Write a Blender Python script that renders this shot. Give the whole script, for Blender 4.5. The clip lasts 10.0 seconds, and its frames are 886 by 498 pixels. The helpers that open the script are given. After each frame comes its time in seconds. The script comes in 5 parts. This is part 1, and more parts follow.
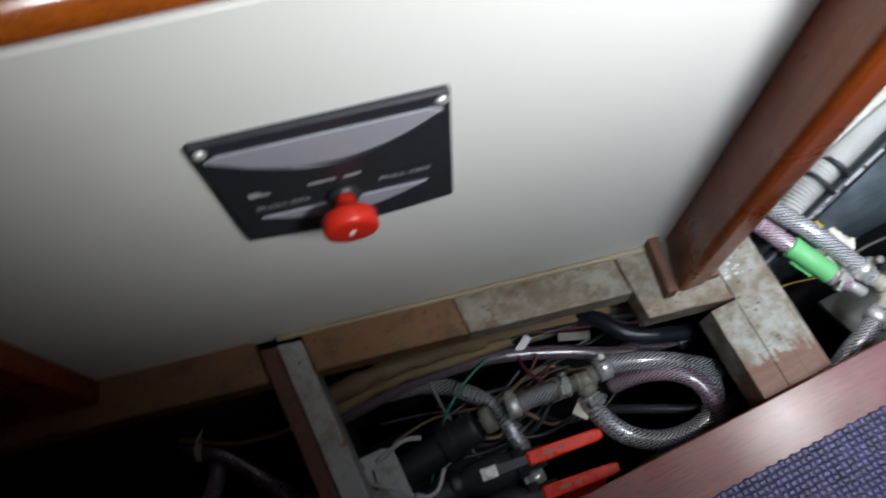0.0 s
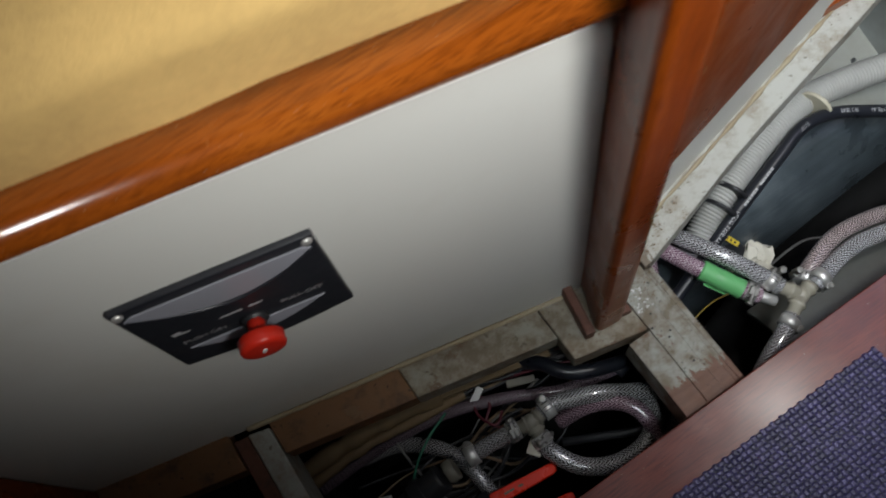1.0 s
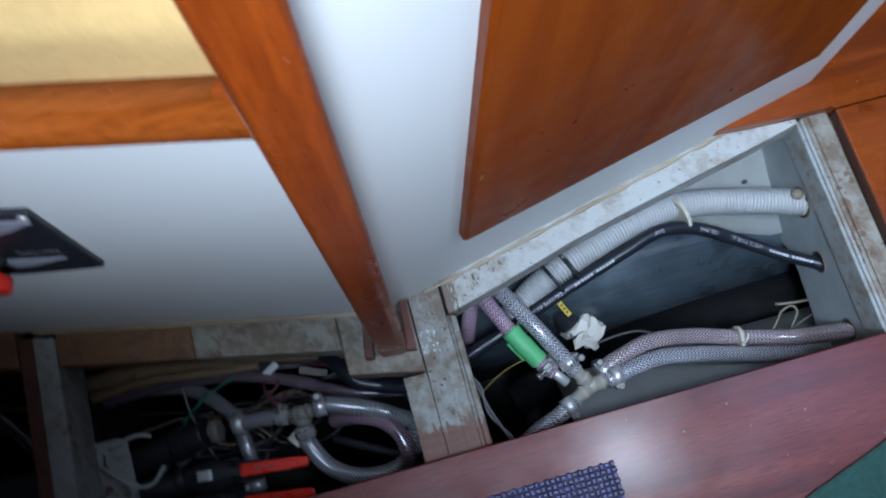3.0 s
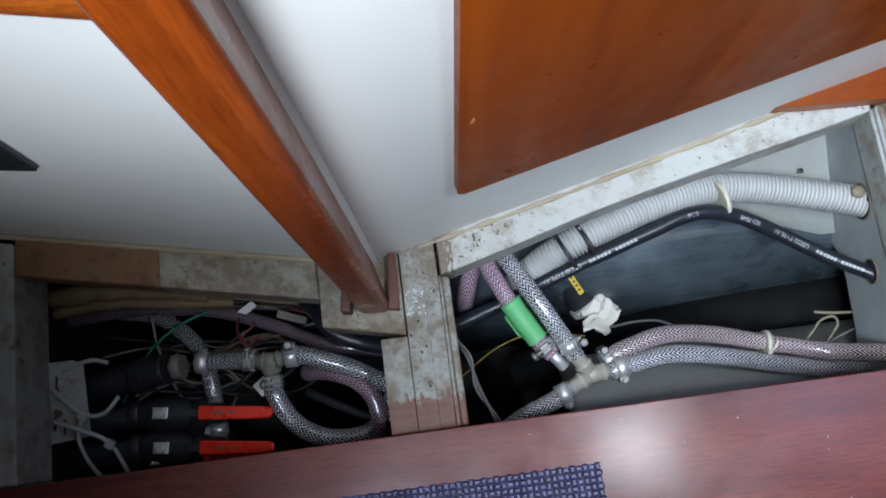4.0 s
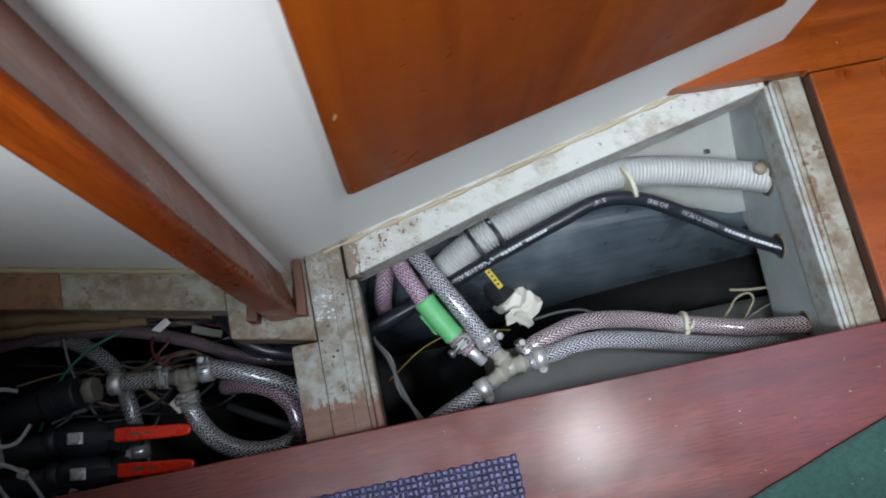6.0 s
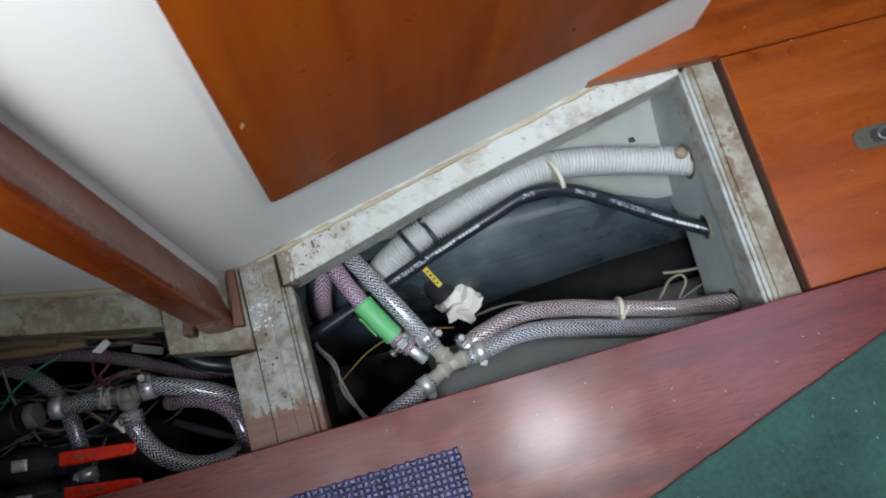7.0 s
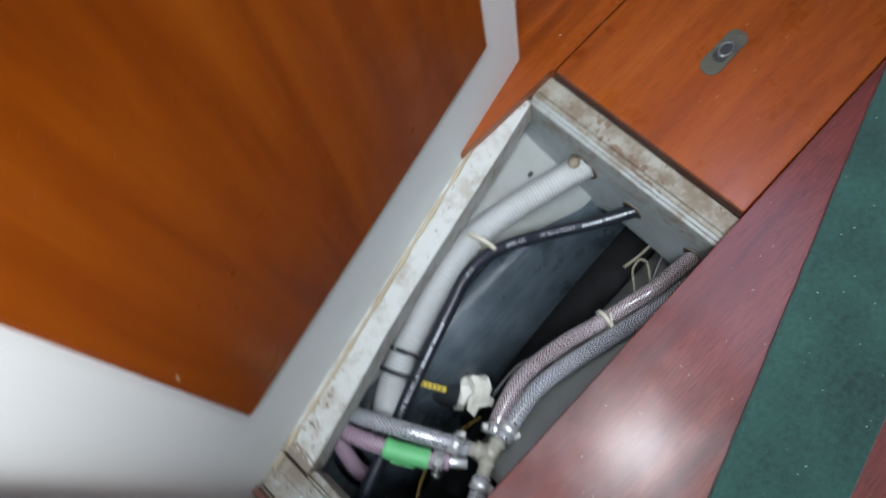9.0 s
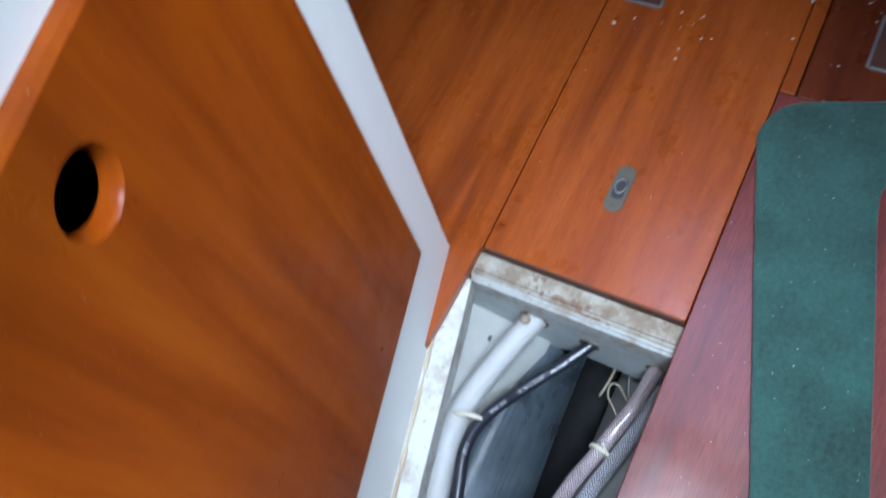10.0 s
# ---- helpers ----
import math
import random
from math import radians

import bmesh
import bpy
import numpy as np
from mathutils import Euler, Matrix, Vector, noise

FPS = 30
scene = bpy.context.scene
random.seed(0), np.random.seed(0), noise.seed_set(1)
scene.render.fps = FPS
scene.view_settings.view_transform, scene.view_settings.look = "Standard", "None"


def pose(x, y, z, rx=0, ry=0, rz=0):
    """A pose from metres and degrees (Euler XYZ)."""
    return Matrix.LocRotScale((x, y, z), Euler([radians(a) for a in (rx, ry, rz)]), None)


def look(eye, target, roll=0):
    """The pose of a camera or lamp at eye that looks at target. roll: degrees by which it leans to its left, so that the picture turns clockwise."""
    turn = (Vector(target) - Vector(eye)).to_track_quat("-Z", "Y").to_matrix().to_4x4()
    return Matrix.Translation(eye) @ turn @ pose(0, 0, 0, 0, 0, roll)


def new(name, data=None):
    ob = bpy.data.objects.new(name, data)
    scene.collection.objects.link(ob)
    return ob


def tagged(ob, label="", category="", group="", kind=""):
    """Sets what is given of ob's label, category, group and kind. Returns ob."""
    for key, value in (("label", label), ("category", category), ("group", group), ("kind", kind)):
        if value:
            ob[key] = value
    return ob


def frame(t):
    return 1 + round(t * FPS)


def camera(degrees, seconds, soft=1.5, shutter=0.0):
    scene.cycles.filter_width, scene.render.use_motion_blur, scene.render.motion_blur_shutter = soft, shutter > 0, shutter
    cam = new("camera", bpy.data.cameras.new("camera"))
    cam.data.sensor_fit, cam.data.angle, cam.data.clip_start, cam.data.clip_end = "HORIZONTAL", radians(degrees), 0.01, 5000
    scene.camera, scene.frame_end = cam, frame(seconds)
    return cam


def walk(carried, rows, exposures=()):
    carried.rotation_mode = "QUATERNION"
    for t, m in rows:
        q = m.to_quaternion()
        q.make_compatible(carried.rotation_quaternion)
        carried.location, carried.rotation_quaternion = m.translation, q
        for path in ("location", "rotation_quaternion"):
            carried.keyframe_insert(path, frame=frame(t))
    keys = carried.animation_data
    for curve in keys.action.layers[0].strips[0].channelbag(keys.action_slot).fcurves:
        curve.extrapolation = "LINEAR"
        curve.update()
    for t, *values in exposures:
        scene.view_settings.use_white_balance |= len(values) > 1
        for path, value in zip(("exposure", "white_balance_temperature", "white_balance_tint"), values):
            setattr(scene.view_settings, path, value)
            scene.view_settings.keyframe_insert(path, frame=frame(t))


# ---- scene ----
cam = camera(56.1, 10.0, soft=1.85, shutter=0.7)
ROWS = [
    (0.0, -0.3210, -0.0764, 0.7372, 19.01, 1.28, -25.94),
    (0.5, -0.2817, -0.0853, 0.7851, 20.51, 2.17, -31.74),
    (1.0, -0.2320, -0.1101, 0.8336, 20.38, 5.58, -34.05),
    (1.5, -0.1480, -0.1279, 0.9051, 19.89, 6.83, -31.19),
    (2.0, -0.1113, -0.1252, 0.9321, 19.06, 4.47, -24.82),
    (2.5, -0.0689, -0.1165, 0.9309, 17.96, -0.04, -21.69),
    (3.0, -0.0240, -0.1183, 0.8794, 16.04, -0.59, -15.49),
    (3.2, 0.0000, -0.1120, 0.8500, 15.00, -0.20, -12.20),
    (4.5, 0.0386, -0.1031, 0.7757, 12.63, 0.84, -7.24),
    (5.0, 0.0552, -0.1075, 0.7745, 12.56, 0.48, -8.34),
    (6.5, 0.1066, -0.1277, 0.7846, 13.77, -1.16, -13.54),
    (7.0, 0.1201, -0.1369, 0.7912, 13.91, -1.91, -16.02),
    (7.5, 0.1330, -0.1470, 0.8001, 15.18, -1.38, -21.07),
    (8.0, 0.1485, -0.1552, 0.8054, 16.32, 0.50, -27.03),
    (8.5, 0.1548, -0.1599, 0.8110, 17.61, 3.78, -35.79),
    (9.0, 0.1734, -0.1583, 0.8299, 18.60, 7.23, -45.83),
    (9.5, 0.1763, -0.1612, 0.8777, 23.16, 10.01, -56.11),
    (10.0, 0.1931, -0.1451, 0.9278, 25.44, 10.67, -63.41),
]
EXPOSURES = [(0.0, 0.48, 6550, 10), (0.5, -0.45, 6950, 10), (1.0, -0.65, 7000, 10), (1.5, -1.05, 6500, 10), (2.0, -1.15, 5800, 10), (2.5, -1.0, 5400, 10), (3.0, -0.48, 5300, 10), (3.2, -0.36, 5400, 10),
             (4.5, -0.1, 6200, 10), (6.5, -0.17, 6350, 10), (8.5, -0.2, 6400, 10), (9.0, -0.17, 6300, 10), (9.5, 0.0, 6000, 10), (10.0, 0.3, 5550, 10)]
walk(cam, [(t, pose(*p)) for t, *p in ROWS], EXPOSURES)

# ---- light: added spots for a hand torch, an added overhead fill, forward hatch daylight ----
world = bpy.data.worlds.new("world")
scene.world = world
world.use_nodes = True
wn = world.node_tree.nodes
sky = wn.new("ShaderNodeTexSky")
sky.sky_type, sky.sun_disc, sky.sun_elevation, sky.sun_rotation = "NISHITA", False, radians(45), radians(160)
world.node_tree.links.new(sky.outputs[0], wn["Background"].inputs[0])
wn["Background"].inputs[1].default_value = 0.1


def area_lamp(name, at, target, size, power, color, shape="DISK"):
    d = bpy.data.lights.new(name, "AREA")
    d.shape, d.size, d.energy, d.color = shape, size, power, color
    ob = new(name, d)
    ob.matrix_world = look(at, target)
    return ob


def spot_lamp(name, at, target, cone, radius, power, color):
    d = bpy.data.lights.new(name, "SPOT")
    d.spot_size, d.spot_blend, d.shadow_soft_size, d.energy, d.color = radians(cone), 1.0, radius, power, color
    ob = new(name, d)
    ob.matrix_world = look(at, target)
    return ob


# unseen spot, fixed in place of a torch held beside the camera
spot_lamp("torch_stand_in", (0.43, -0.17, 1.15), (0.415, 0.045, 0.0), 70, 0.05, 26.0, (0.95, 0.975, 1.0))
# second added spot, brightening the berth as that torch would
spot_lamp("berth_torch_stand_in", (-0.055, -0.37, 1.00), (-0.105, 0.12, 0.575), 55, 0.09, 44.0, (0.95, 0.975, 1.0))
# added soft fill from above; no source is known here
daylight = area_lamp("overhead_fill", (-0.10, -0.50, 1.80), (0.50, 0.06, -0.05), 0.4, 3.2, (0.80, 0.90, 1.0), "SQUARE")
daylight.data.spread = radians(42)
skylight = area_lamp("forward_hatch_daylight", (1.20, -0.05, 1.80), (0.50, -0.04, 0.0), 0.50, 0.55, (0.62, 0.68, 1.0), "SQUARE")
skylight.data.spread = radians(50)


# ---- materials ----
class Mat:
    """A small wrapper that strings shader nodes together."""

    def __init__(self, name):
        self.m = bpy.data.materials.new(name)
        self.m.use_nodes = True
        self.t = self.m.node_tree
        self.b = self.t.nodes["Principled BSDF"]

    def put(self, kind, **inputs):
        n = self.t.nodes.new(kind)
        for k, v in inputs.items():
            self.to(v, n.inputs[k.replace("_", " ")])
        return n

    def to(self, v, socket):
        if hasattr(v, "is_output"):
            self.t.links.new(v, socket)
        else:
            socket.default_value = v

    def coords(self, scale=(1, 1, 1), turn=0.0, source="Object"):
        tc = self.put("ShaderNodeTexCoord")
        mp = self.put("ShaderNodeMapping", Vector=tc.outputs[source])
        mp.inputs["Scale"].default_value = scale
        mp.inputs["Rotation"].default_value = (0, 0, radians(turn))
        return mp.outputs[0]

    def noise(self, vec, scale, detail=4.0, rough=0.55, distort=0.0):
        n = self.put("ShaderNodeTexNoise", Vector=vec, Scale=scale, Detail=detail, Roughness=rough, Distortion=distort)
        return n.outputs[0]

    def ramp(self, fac, *stops):
        n = self.put("ShaderNodeValToRGB", Fac=fac)
        e = n.color_ramp.elements
        while len(e) < len(stops):
            e.new(0.5)
        for el, (p, c) in zip(e, stops):
            el.position = p
            el.color = (*c, 1) if len(c) == 3 else c
        return n.outputs[0]

    def mix(self, fac, a, b, mode="MIX"):
        n = self.t.nodes.new("ShaderNodeMix")
        n.data_type, n.blend_type = "RGBA", mode
        self.to(fac, n.inputs[0])
        for v, i in ((a, 6), (b, 7)):
            self.to((*v, 1) if isinstance(v, tuple) and len(v) == 3 else v, n.inputs[i])
        return n.outputs[2]

    def math(self, op, a, b=0.0):
        n = self.t.nodes.new("ShaderNodeMath")
        n.operation = op
        self.to(a, n.inputs[0])
        self.to(b, n.inputs[1])
        return n.outputs[0]

    def bump(self, height, strength=0.3, distance=0.002):
        n = self.put("ShaderNodeBump", Height=height)
        n.inputs["Strength"].default_value = strength
        n.inputs["Distance"].default_value = distance
        self.t.links.new(n.outputs[0], self.b.inputs["Normal"])

    def done(self, color=None, rough=None, metal=0.0, **more):
        if color is not None:
            self.to((*color, 1) if isinstance(color, tuple) and len(color) == 3 else color, self.b.inputs["Base Color"])
        if rough is not None:
            self.to(rough, self.b.inputs["Roughness"])
        self.b.inputs["Metallic"].default_value = metal
        for k, v in more.items():
            self.to(v, self.b.inputs[k.replace("_", " ")])
        return self.m


def wood(name, dark, mid, light, turn=0.0, axis="x", rough=0.28, coat=0.35, ring=9.0, coat_rough=0.12, grain=0.4, spec=0.35, chips=0.0):
    m = Mat(name)
    st = {"x": (1.2, 14, 14), "z": (14, 14, 1.2), "y": (14, 1.2, 14)}[axis]
    v = m.coords(st, turn)
    big = m.noise(v, 2.2, 5, 0.6, 0.4)
    fine = m.noise(m.coords(tuple(c * 4 for c in st), turn), ring, 3, 0.6)
    wide = m.noise(m.coords((1, 1, 1)), 3.0, 3)
    c = m.ramp(big, (0.28, dark), (0.5, mid), (0.75, light))
    c = m.mix(m.ramp(fine, (0.30, (grain,) * 3), (0.55, (0, 0, 0))), c, dark)
    c = m.mix(m.ramp(wide, (0.3, (0, 0, 0)), (0.75, (0.45, 0.45, 0.45))), c, mid)
    specks = m.ramp(m.noise(m.coords((1, 1, 1)), 430, 1, 0.5), (0.76, (0, 0, 0)), (0.80, (1, 1, 1)))
    c = m.mix(m.math("MULTIPLY", specks, 0.25), c, (0.5, 0.4, 0.3))
    if chips:
        nick = m.ramp(m.noise(m.coords((1, 1, 0.6)), 75, 2, 0.6), (0.775, (0, 0, 0)), (0.80, (1, 1, 1)))
        c = m.mix(m.math("MULTIPLY", nick, chips), c, (0.55, 0.36, 0.22))
    r = m.ramp(m.noise(m.coords((1, 1, 1)), 14, 5, 0.65), (0.3, (rough * 0.75,) * 3), (0.75, (rough * 1.7,) * 3))
    m.bump(m.math("ADD", m.math("MULTIPLY", fine, 0.12), m.noise(m.coords((1, 1, 1)), 25, 3)), 0.05, 0.002)
    return m.done(c, r, Coat_Weight=coat, Coat_Roughness=coat_rough, Specular_IOR_Level=spec)


def paint(name, base, stain, rough=0.45, stain_at=0.62, bump=0.06, scale=5.0):
    m = Mat(name)
    v = m.coords()
    a = m.noise(v, scale, 6, 0.6)
    b = m.noise(v, 70, 3, 0.6)
    c = m.mix(m.ramp(a, (stain_at - 0.12, (0, 0, 0)), (stain_at + 0.2, (0.6, 0.6, 0.6))), base, stain)
    specks = m.ramp(m.noise(v, 210, 2), (0.76, (0, 0, 0)), (0.8, (1, 1, 1)))
    c = m.mix(m.math("MULTIPLY", specks, 0.35), c, stain)
    m.bump(m.math("ADD", a, m.math("MULTIPLY", b, 0.5)), bump, 0.003)
    return m.done(c, m.ramp(a, (0.3, (rough * 0.8,) * 3), (0.8, (min(rough * 1.4, 1),) * 3)))


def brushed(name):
    """Blue-grey gloss put on with a brush along the hull, in darker and paler streaks."""
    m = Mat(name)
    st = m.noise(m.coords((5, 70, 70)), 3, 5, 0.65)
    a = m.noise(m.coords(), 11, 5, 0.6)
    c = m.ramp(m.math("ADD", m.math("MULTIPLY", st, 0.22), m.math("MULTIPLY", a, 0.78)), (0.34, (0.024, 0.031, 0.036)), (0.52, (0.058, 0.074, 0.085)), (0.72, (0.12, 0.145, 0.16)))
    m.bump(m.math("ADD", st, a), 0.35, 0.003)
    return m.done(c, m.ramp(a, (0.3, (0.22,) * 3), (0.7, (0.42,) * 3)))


def flaking(name, coat, bare, dirt, chips=0.55, dirt_at=0.6, worn=None):
    """Old paint that flakes off bare wood, with grime in it."""
    m = Mat(name)
    v = m.coords()
    big = m.noise(v, 16, 6, 0.65, 0.4)
    small = m.noise(v, 90, 4, 0.65)
    chip = m.ramp(m.math("ADD", m.math("MULTIPLY", big, 0.75), m.math("MULTIPLY", small, 0.25)), (chips, (0, 0, 0)), (chips + 0.025, (1, 1, 1)))
    if worn:
        sep = m.put("ShaderNodeSeparateXYZ", Vector=v)
        far = m.math("MULTIPLY", m.math("SUBTRACT", sep.outputs[worn[0]], worn[1]), worn[2])
        rag = m.math("ADD", far, m.math("MULTIPLY", m.math("SUBTRACT", m.noise(m.coords((3, 1, 1)), 60, 4, 0.7), 0.5), 0.05))
        chip = m.math("MAXIMUM", chip, m.math("GREATER_THAN", rag, 0.0))
    grain = m.noise(m.coords((4, 40, 40)), 6, 4)
    barec = m.mix(grain, bare, tuple(c * 0.55 for c in bare))
    grime = m.ramp(m.noise(v, 38, 6, 0.7), (dirt_at - 0.08, (0, 0, 0)), (dirt_at + 0.12, (0.85, 0.85, 0.85)))
    spots = m.ramp(m.noise(v, 140, 2), (0.68, (0, 0, 0)), (0.72, (1, 1, 1)))
    c = m.mix(grime, coat, dirt)
    c = m.mix(m.math("MULTIPLY", spots, 0.7), c, tuple(d * 0.5 for d in dirt))
    c = m.mix(chip, c, barec)
    h = m.math("SUBTRACT", m.math("MULTIPLY", small, 0.4), chip)
    m.bump(h, 0.5, 0.0015)
    return m.done(c, m.ramp(small, (0.3, (0.5,) * 3), (0.7, (0.8,) * 3)))


def plain(name, base, rough=0.5, metal=0.0, vary=0.25, scale=40.0, bump=0.08, **more):
    m = Mat(name)
    v = m.coords()
    a = m.noise(v, scale, 5, 0.6)
    c = m.mix(a, tuple(c * (1 - vary) for c in base), tuple(min(c * (1 + vary), 1) for c in base))
    m.bump(m.noise(v, scale * 4, 3), bump, 0.001)
    return m.done(c, m.ramp(a, (0.3, (rough * 0.75,) * 3), (0.75, (min(1, rough * 1.35),) * 3)), metal, **more)


def braid(name, body, thread, turns=7.0, pitch=205.0, width=0.47):
    """Clear hose over a herringbone of reinforcing threads, by the tube's own coordinates (turns round, metres along)."""
    m = Mat(name)
    tc = m.put("ShaderNodeTexCoord")
    sp = m.put("ShaderNodeSeparateXYZ", Vector=tc.outputs["UV"])
    u, v = m.math("MULTIPLY", sp.outputs[0], turns), m.math("MULTIPLY", sp.outputs[1], pitch)
    zig = m.math("MULTIPLY", m.math("ABSOLUTE", m.math("SUBTRACT", m.math("FRACT", u), 0.5)), 3.0)
    ridge = m.math("FRACT", m.math("ADD", zig, v))
    t = m.math("LESS_THAN", ridge, width)
    dirt = m.noise(m.coords(), 30, 4)
    c = m.mix(t, body, m.mix(dirt, thread, tuple(x * 0.55 for x in thread)))
    m.bump(t, 0.3, 0.0006)
    return m.done(c, 0.25, 0.0, Coat_Weight=0.9, Coat_Roughness=0.07)


MAHOGANY = wood("varnished_mahogany", (0.115, 0.021, 0.003), (0.24, 0.049, 0.0055), (0.325, 0.081, 0.0105), coat=0.24, spec=0.25, coat_rough=0.2, grain=0.5, chips=0.25)
MAHOGANY_UP = wood("varnished_mahogany_upright", (0.085, 0.013, 0.0015), (0.205, 0.037, 0.003), (0.32, 0.070, 0.007), axis="z", rough=0.27, coat=0.06, spec=0.25, grain=0.55)
MAHOGANY_BOARD = wood("mahogany_plywood", (0.15, 0.025, 0.001), (0.235, 0.045, 0.0015), (0.31, 0.070, 0.003), axis="z", rough=0.34, coat=0.0, grain=0.10, spec=0.13, chips=0.7)
DARK_BOARD = wood("dark_mahogany_board", (0.030, 0.005, 0.002), (0.085, 0.016, 0.004), (0.14, 0.030, 0.008), coat=0.2, spec=0.25, coat_rough=0.2)
RAIL_WOOD = wood("varnished_rail_wood", (0.11, 0.022, 0.003), (0.28, 0.066, 0.007), (0.40, 0.115, 0.016), turn=12.0, rough=0.2, coat=0.5, grain=0.75)
PLANK_WOOD = wood("worn_mahogany_plank", (0.034, 0.005, 0.005), (0.140, 0.023, 0.015), (0.215, 0.044, 0.027), rough=0.44, coat=0.36, coat_rough=0.22, spec=0.35, grain=0.8)
BARE_WOOD = flaking("bare_stained_wood", (0.20, 0.100, 0.045), (0.26, 0.15, 0.08), (0.07, 0.04, 0.025), 0.66)
LOCKER_PAINT = paint("off_white_laminate", (0.74, 0.75, 0.72), (0.60, 0.58, 0.50), 0.4, 0.66)
BILGE_PAINT = paint("grey_bilge_paint", (0.33, 0.345, 0.325), (0.18, 0.165, 0.13), 0.42, 0.46, 0.15, 9)
END_GRAIN = plain("dark_end_grain", (0.060, 0.016, 0.006), 0.6, vary=0.4)
END_PAINT = paint("blue_grey_bilge_paint", (0.37, 0.40, 0.39), (0.22, 0.215, 0.18), 0.42, 0.50, 0.25, 14)
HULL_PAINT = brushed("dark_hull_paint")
FLAKED = flaking("flaking_grey_paint", (0.36, 0.37, 0.345), (0.29, 0.18, 0.12), (0.22, 0.175, 0.12), 0.62, 0.53)
BEARER_PAINT = flaking("scuffed_bearer_paint", (0.47, 0.47, 0.43), (0.25, 0.20, 0.15), (0.28, 0.235, 0.175), 0.655, 0.54, (0, 0.052, -1.0))
BEAM_PAINT = flaking("worn_beam_paint", (0.33, 0.33, 0.295), (0.22, 0.115, 0.08), (0.15, 0.108, 0.066), 0.585, 0.455, (1, -0.062, -1.0))
FLAKED_RED = flaking("worn_red_brown_wood", (0.13, 0.050, 0.032), (0.18, 0.085, 0.052), (0.05, 0.024, 0.016), 0.64)
GROT = flaking("dirty_flaking_paint", (0.31, 0.29, 0.235), (0.21, 0.135, 0.085), (0.155, 0.108, 0.065), 0.585, 0.46)
SEALANT = paint("yellowed_sealant", (0.44, 0.38, 0.26), (0.20, 0.13, 0.065), 0.45, 0.45)
# near-black: the shade deep in bilge and locker is put into the colour
SHADE_BLACK = plain("shade_black", (0.018, 0.018, 0.017), 0.75, Specular_IOR_Level=0.25)
RUBBER = plain("black_rubber", (0.020, 0.021, 0.024), 0.42)
MATT_RUBBER = plain("matt_black_rubber", (0.006, 0.006, 0.006), 0.85, Specular_IOR_Level=0.15)
FUEL_HOSE = plain("fuel_hose_rubber", (0.014, 0.016, 0.022), 0.32)
GREY_PVC = plain("grey_white_pvc", (0.47, 0.47, 0.45), 0.42, vary=0.15)
BRAID_SILVER = braid("silver_braided_hose", (0.018, 0.018, 0.020), (0.66, 0.66, 0.69))
# darker copy of the silver braid, for the after bay's hoses
BRAID_DARK_SILVER = braid("dark_silver_braided_hose", (0.012, 0.012, 0.013), (0.44, 0.44, 0.45))
BRAID_PINK = braid("pink_braided_hose", (0.11, 0.036, 0.075), (0.68, 0.54, 0.61))
BRAID_ROSE = braid("rose_silver_braided_hose", (0.032, 0.018, 0.020), (0.66, 0.55, 0.55))
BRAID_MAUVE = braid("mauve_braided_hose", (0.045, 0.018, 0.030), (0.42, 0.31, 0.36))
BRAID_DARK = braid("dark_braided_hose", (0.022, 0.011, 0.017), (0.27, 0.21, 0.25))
DARK_STEEL = plain("worn_steel_screw", (0.30, 0.295, 0.28), 0.58, 1.0, 0.2)
STEEL = plain("stainless_steel", (0.72, 0.72, 0.70), 0.40, 0.7, 0.12)
DULL_BRASS = plain("dull_brass", (0.15, 0.14, 0.105), 0.55, 0.9, 0.2)
# darker than the milky tee plastic, for the after bay's fittings
GREY_TEE = plain("dull_grey_plastic", (0.17, 0.16, 0.13), 0.45, vary=0.3)
PLASTIC_TEE = plain("milky_plastic", (0.34, 0.32, 0.26), 0.35, vary=0.2, Transmission_Weight=0.0, Subsurface_Weight=0.0)
GREEN_TAPE = plain("green_tape", (0.13, 0.46, 0.17), 0.5, vary=0.12)
RED_GRIP = plain("red_vinyl", (0.70, 0.028, 0.010), 0.28, vary=0.1)
RED_KNOB = plain("red_plastic", (0.62, 0.026, 0.013), 0.33, vary=0.06)
PANEL_BLACK = plain("dark_grey_plastic", (0.020, 0.022, 0.028), 0.40, vary=0.15)
PANEL_GREY = plain("grey_plastic_inlay", (0.32, 0.33, 0.38), 0.38, vary=0.08)
RUST = plain("rusty_rim", (0.16, 0.125, 0.085), 0.8, vary=0.5)
HOSE_PRINT = plain("worn_white_print", (0.40, 0.41, 0.42), 0.6, vary=0.3)
DULL_PRINT = plain("grey_print", (0.40, 0.40, 0.42), 0.5, vary=0.1)
WHITE_PRINT = plain("white_print", (0.7, 0.7, 0.7), 0.5, vary=0.05)
WHITE_TAPE = plain("white_tape", (0.66, 0.63, 0.54), 0.5, vary=0.15)
YELLOW_TAG = plain("yellow_tag", (0.62, 0.46, 0.04), 0.45, vary=0.12)
TIE_GREY = plain("nylon_tie_grey", (0.40, 0.42, 0.40), 0.4, vary=0.15)
INK_AND_SHADE = plain("black_ink_and_shade", (0.02, 0.02, 0.02), 0.6)
TIE_TAN = plain("grimy_nylon_tie", (0.20, 0.175, 0.12), 0.5, vary=0.25)
TIE_WHITE = plain("nylon_tie_white", (0.58, 0.54, 0.42), 0.4, vary=0.1)
CLOTH_LOOM = plain("tan_cloth_loom", (0.20, 0.135, 0.07), 0.7, vary=0.35)
TAN_LOOM = plain("tan_wire_loom", (0.16, 0.11, 0.065), 0.6, vary=0.3)
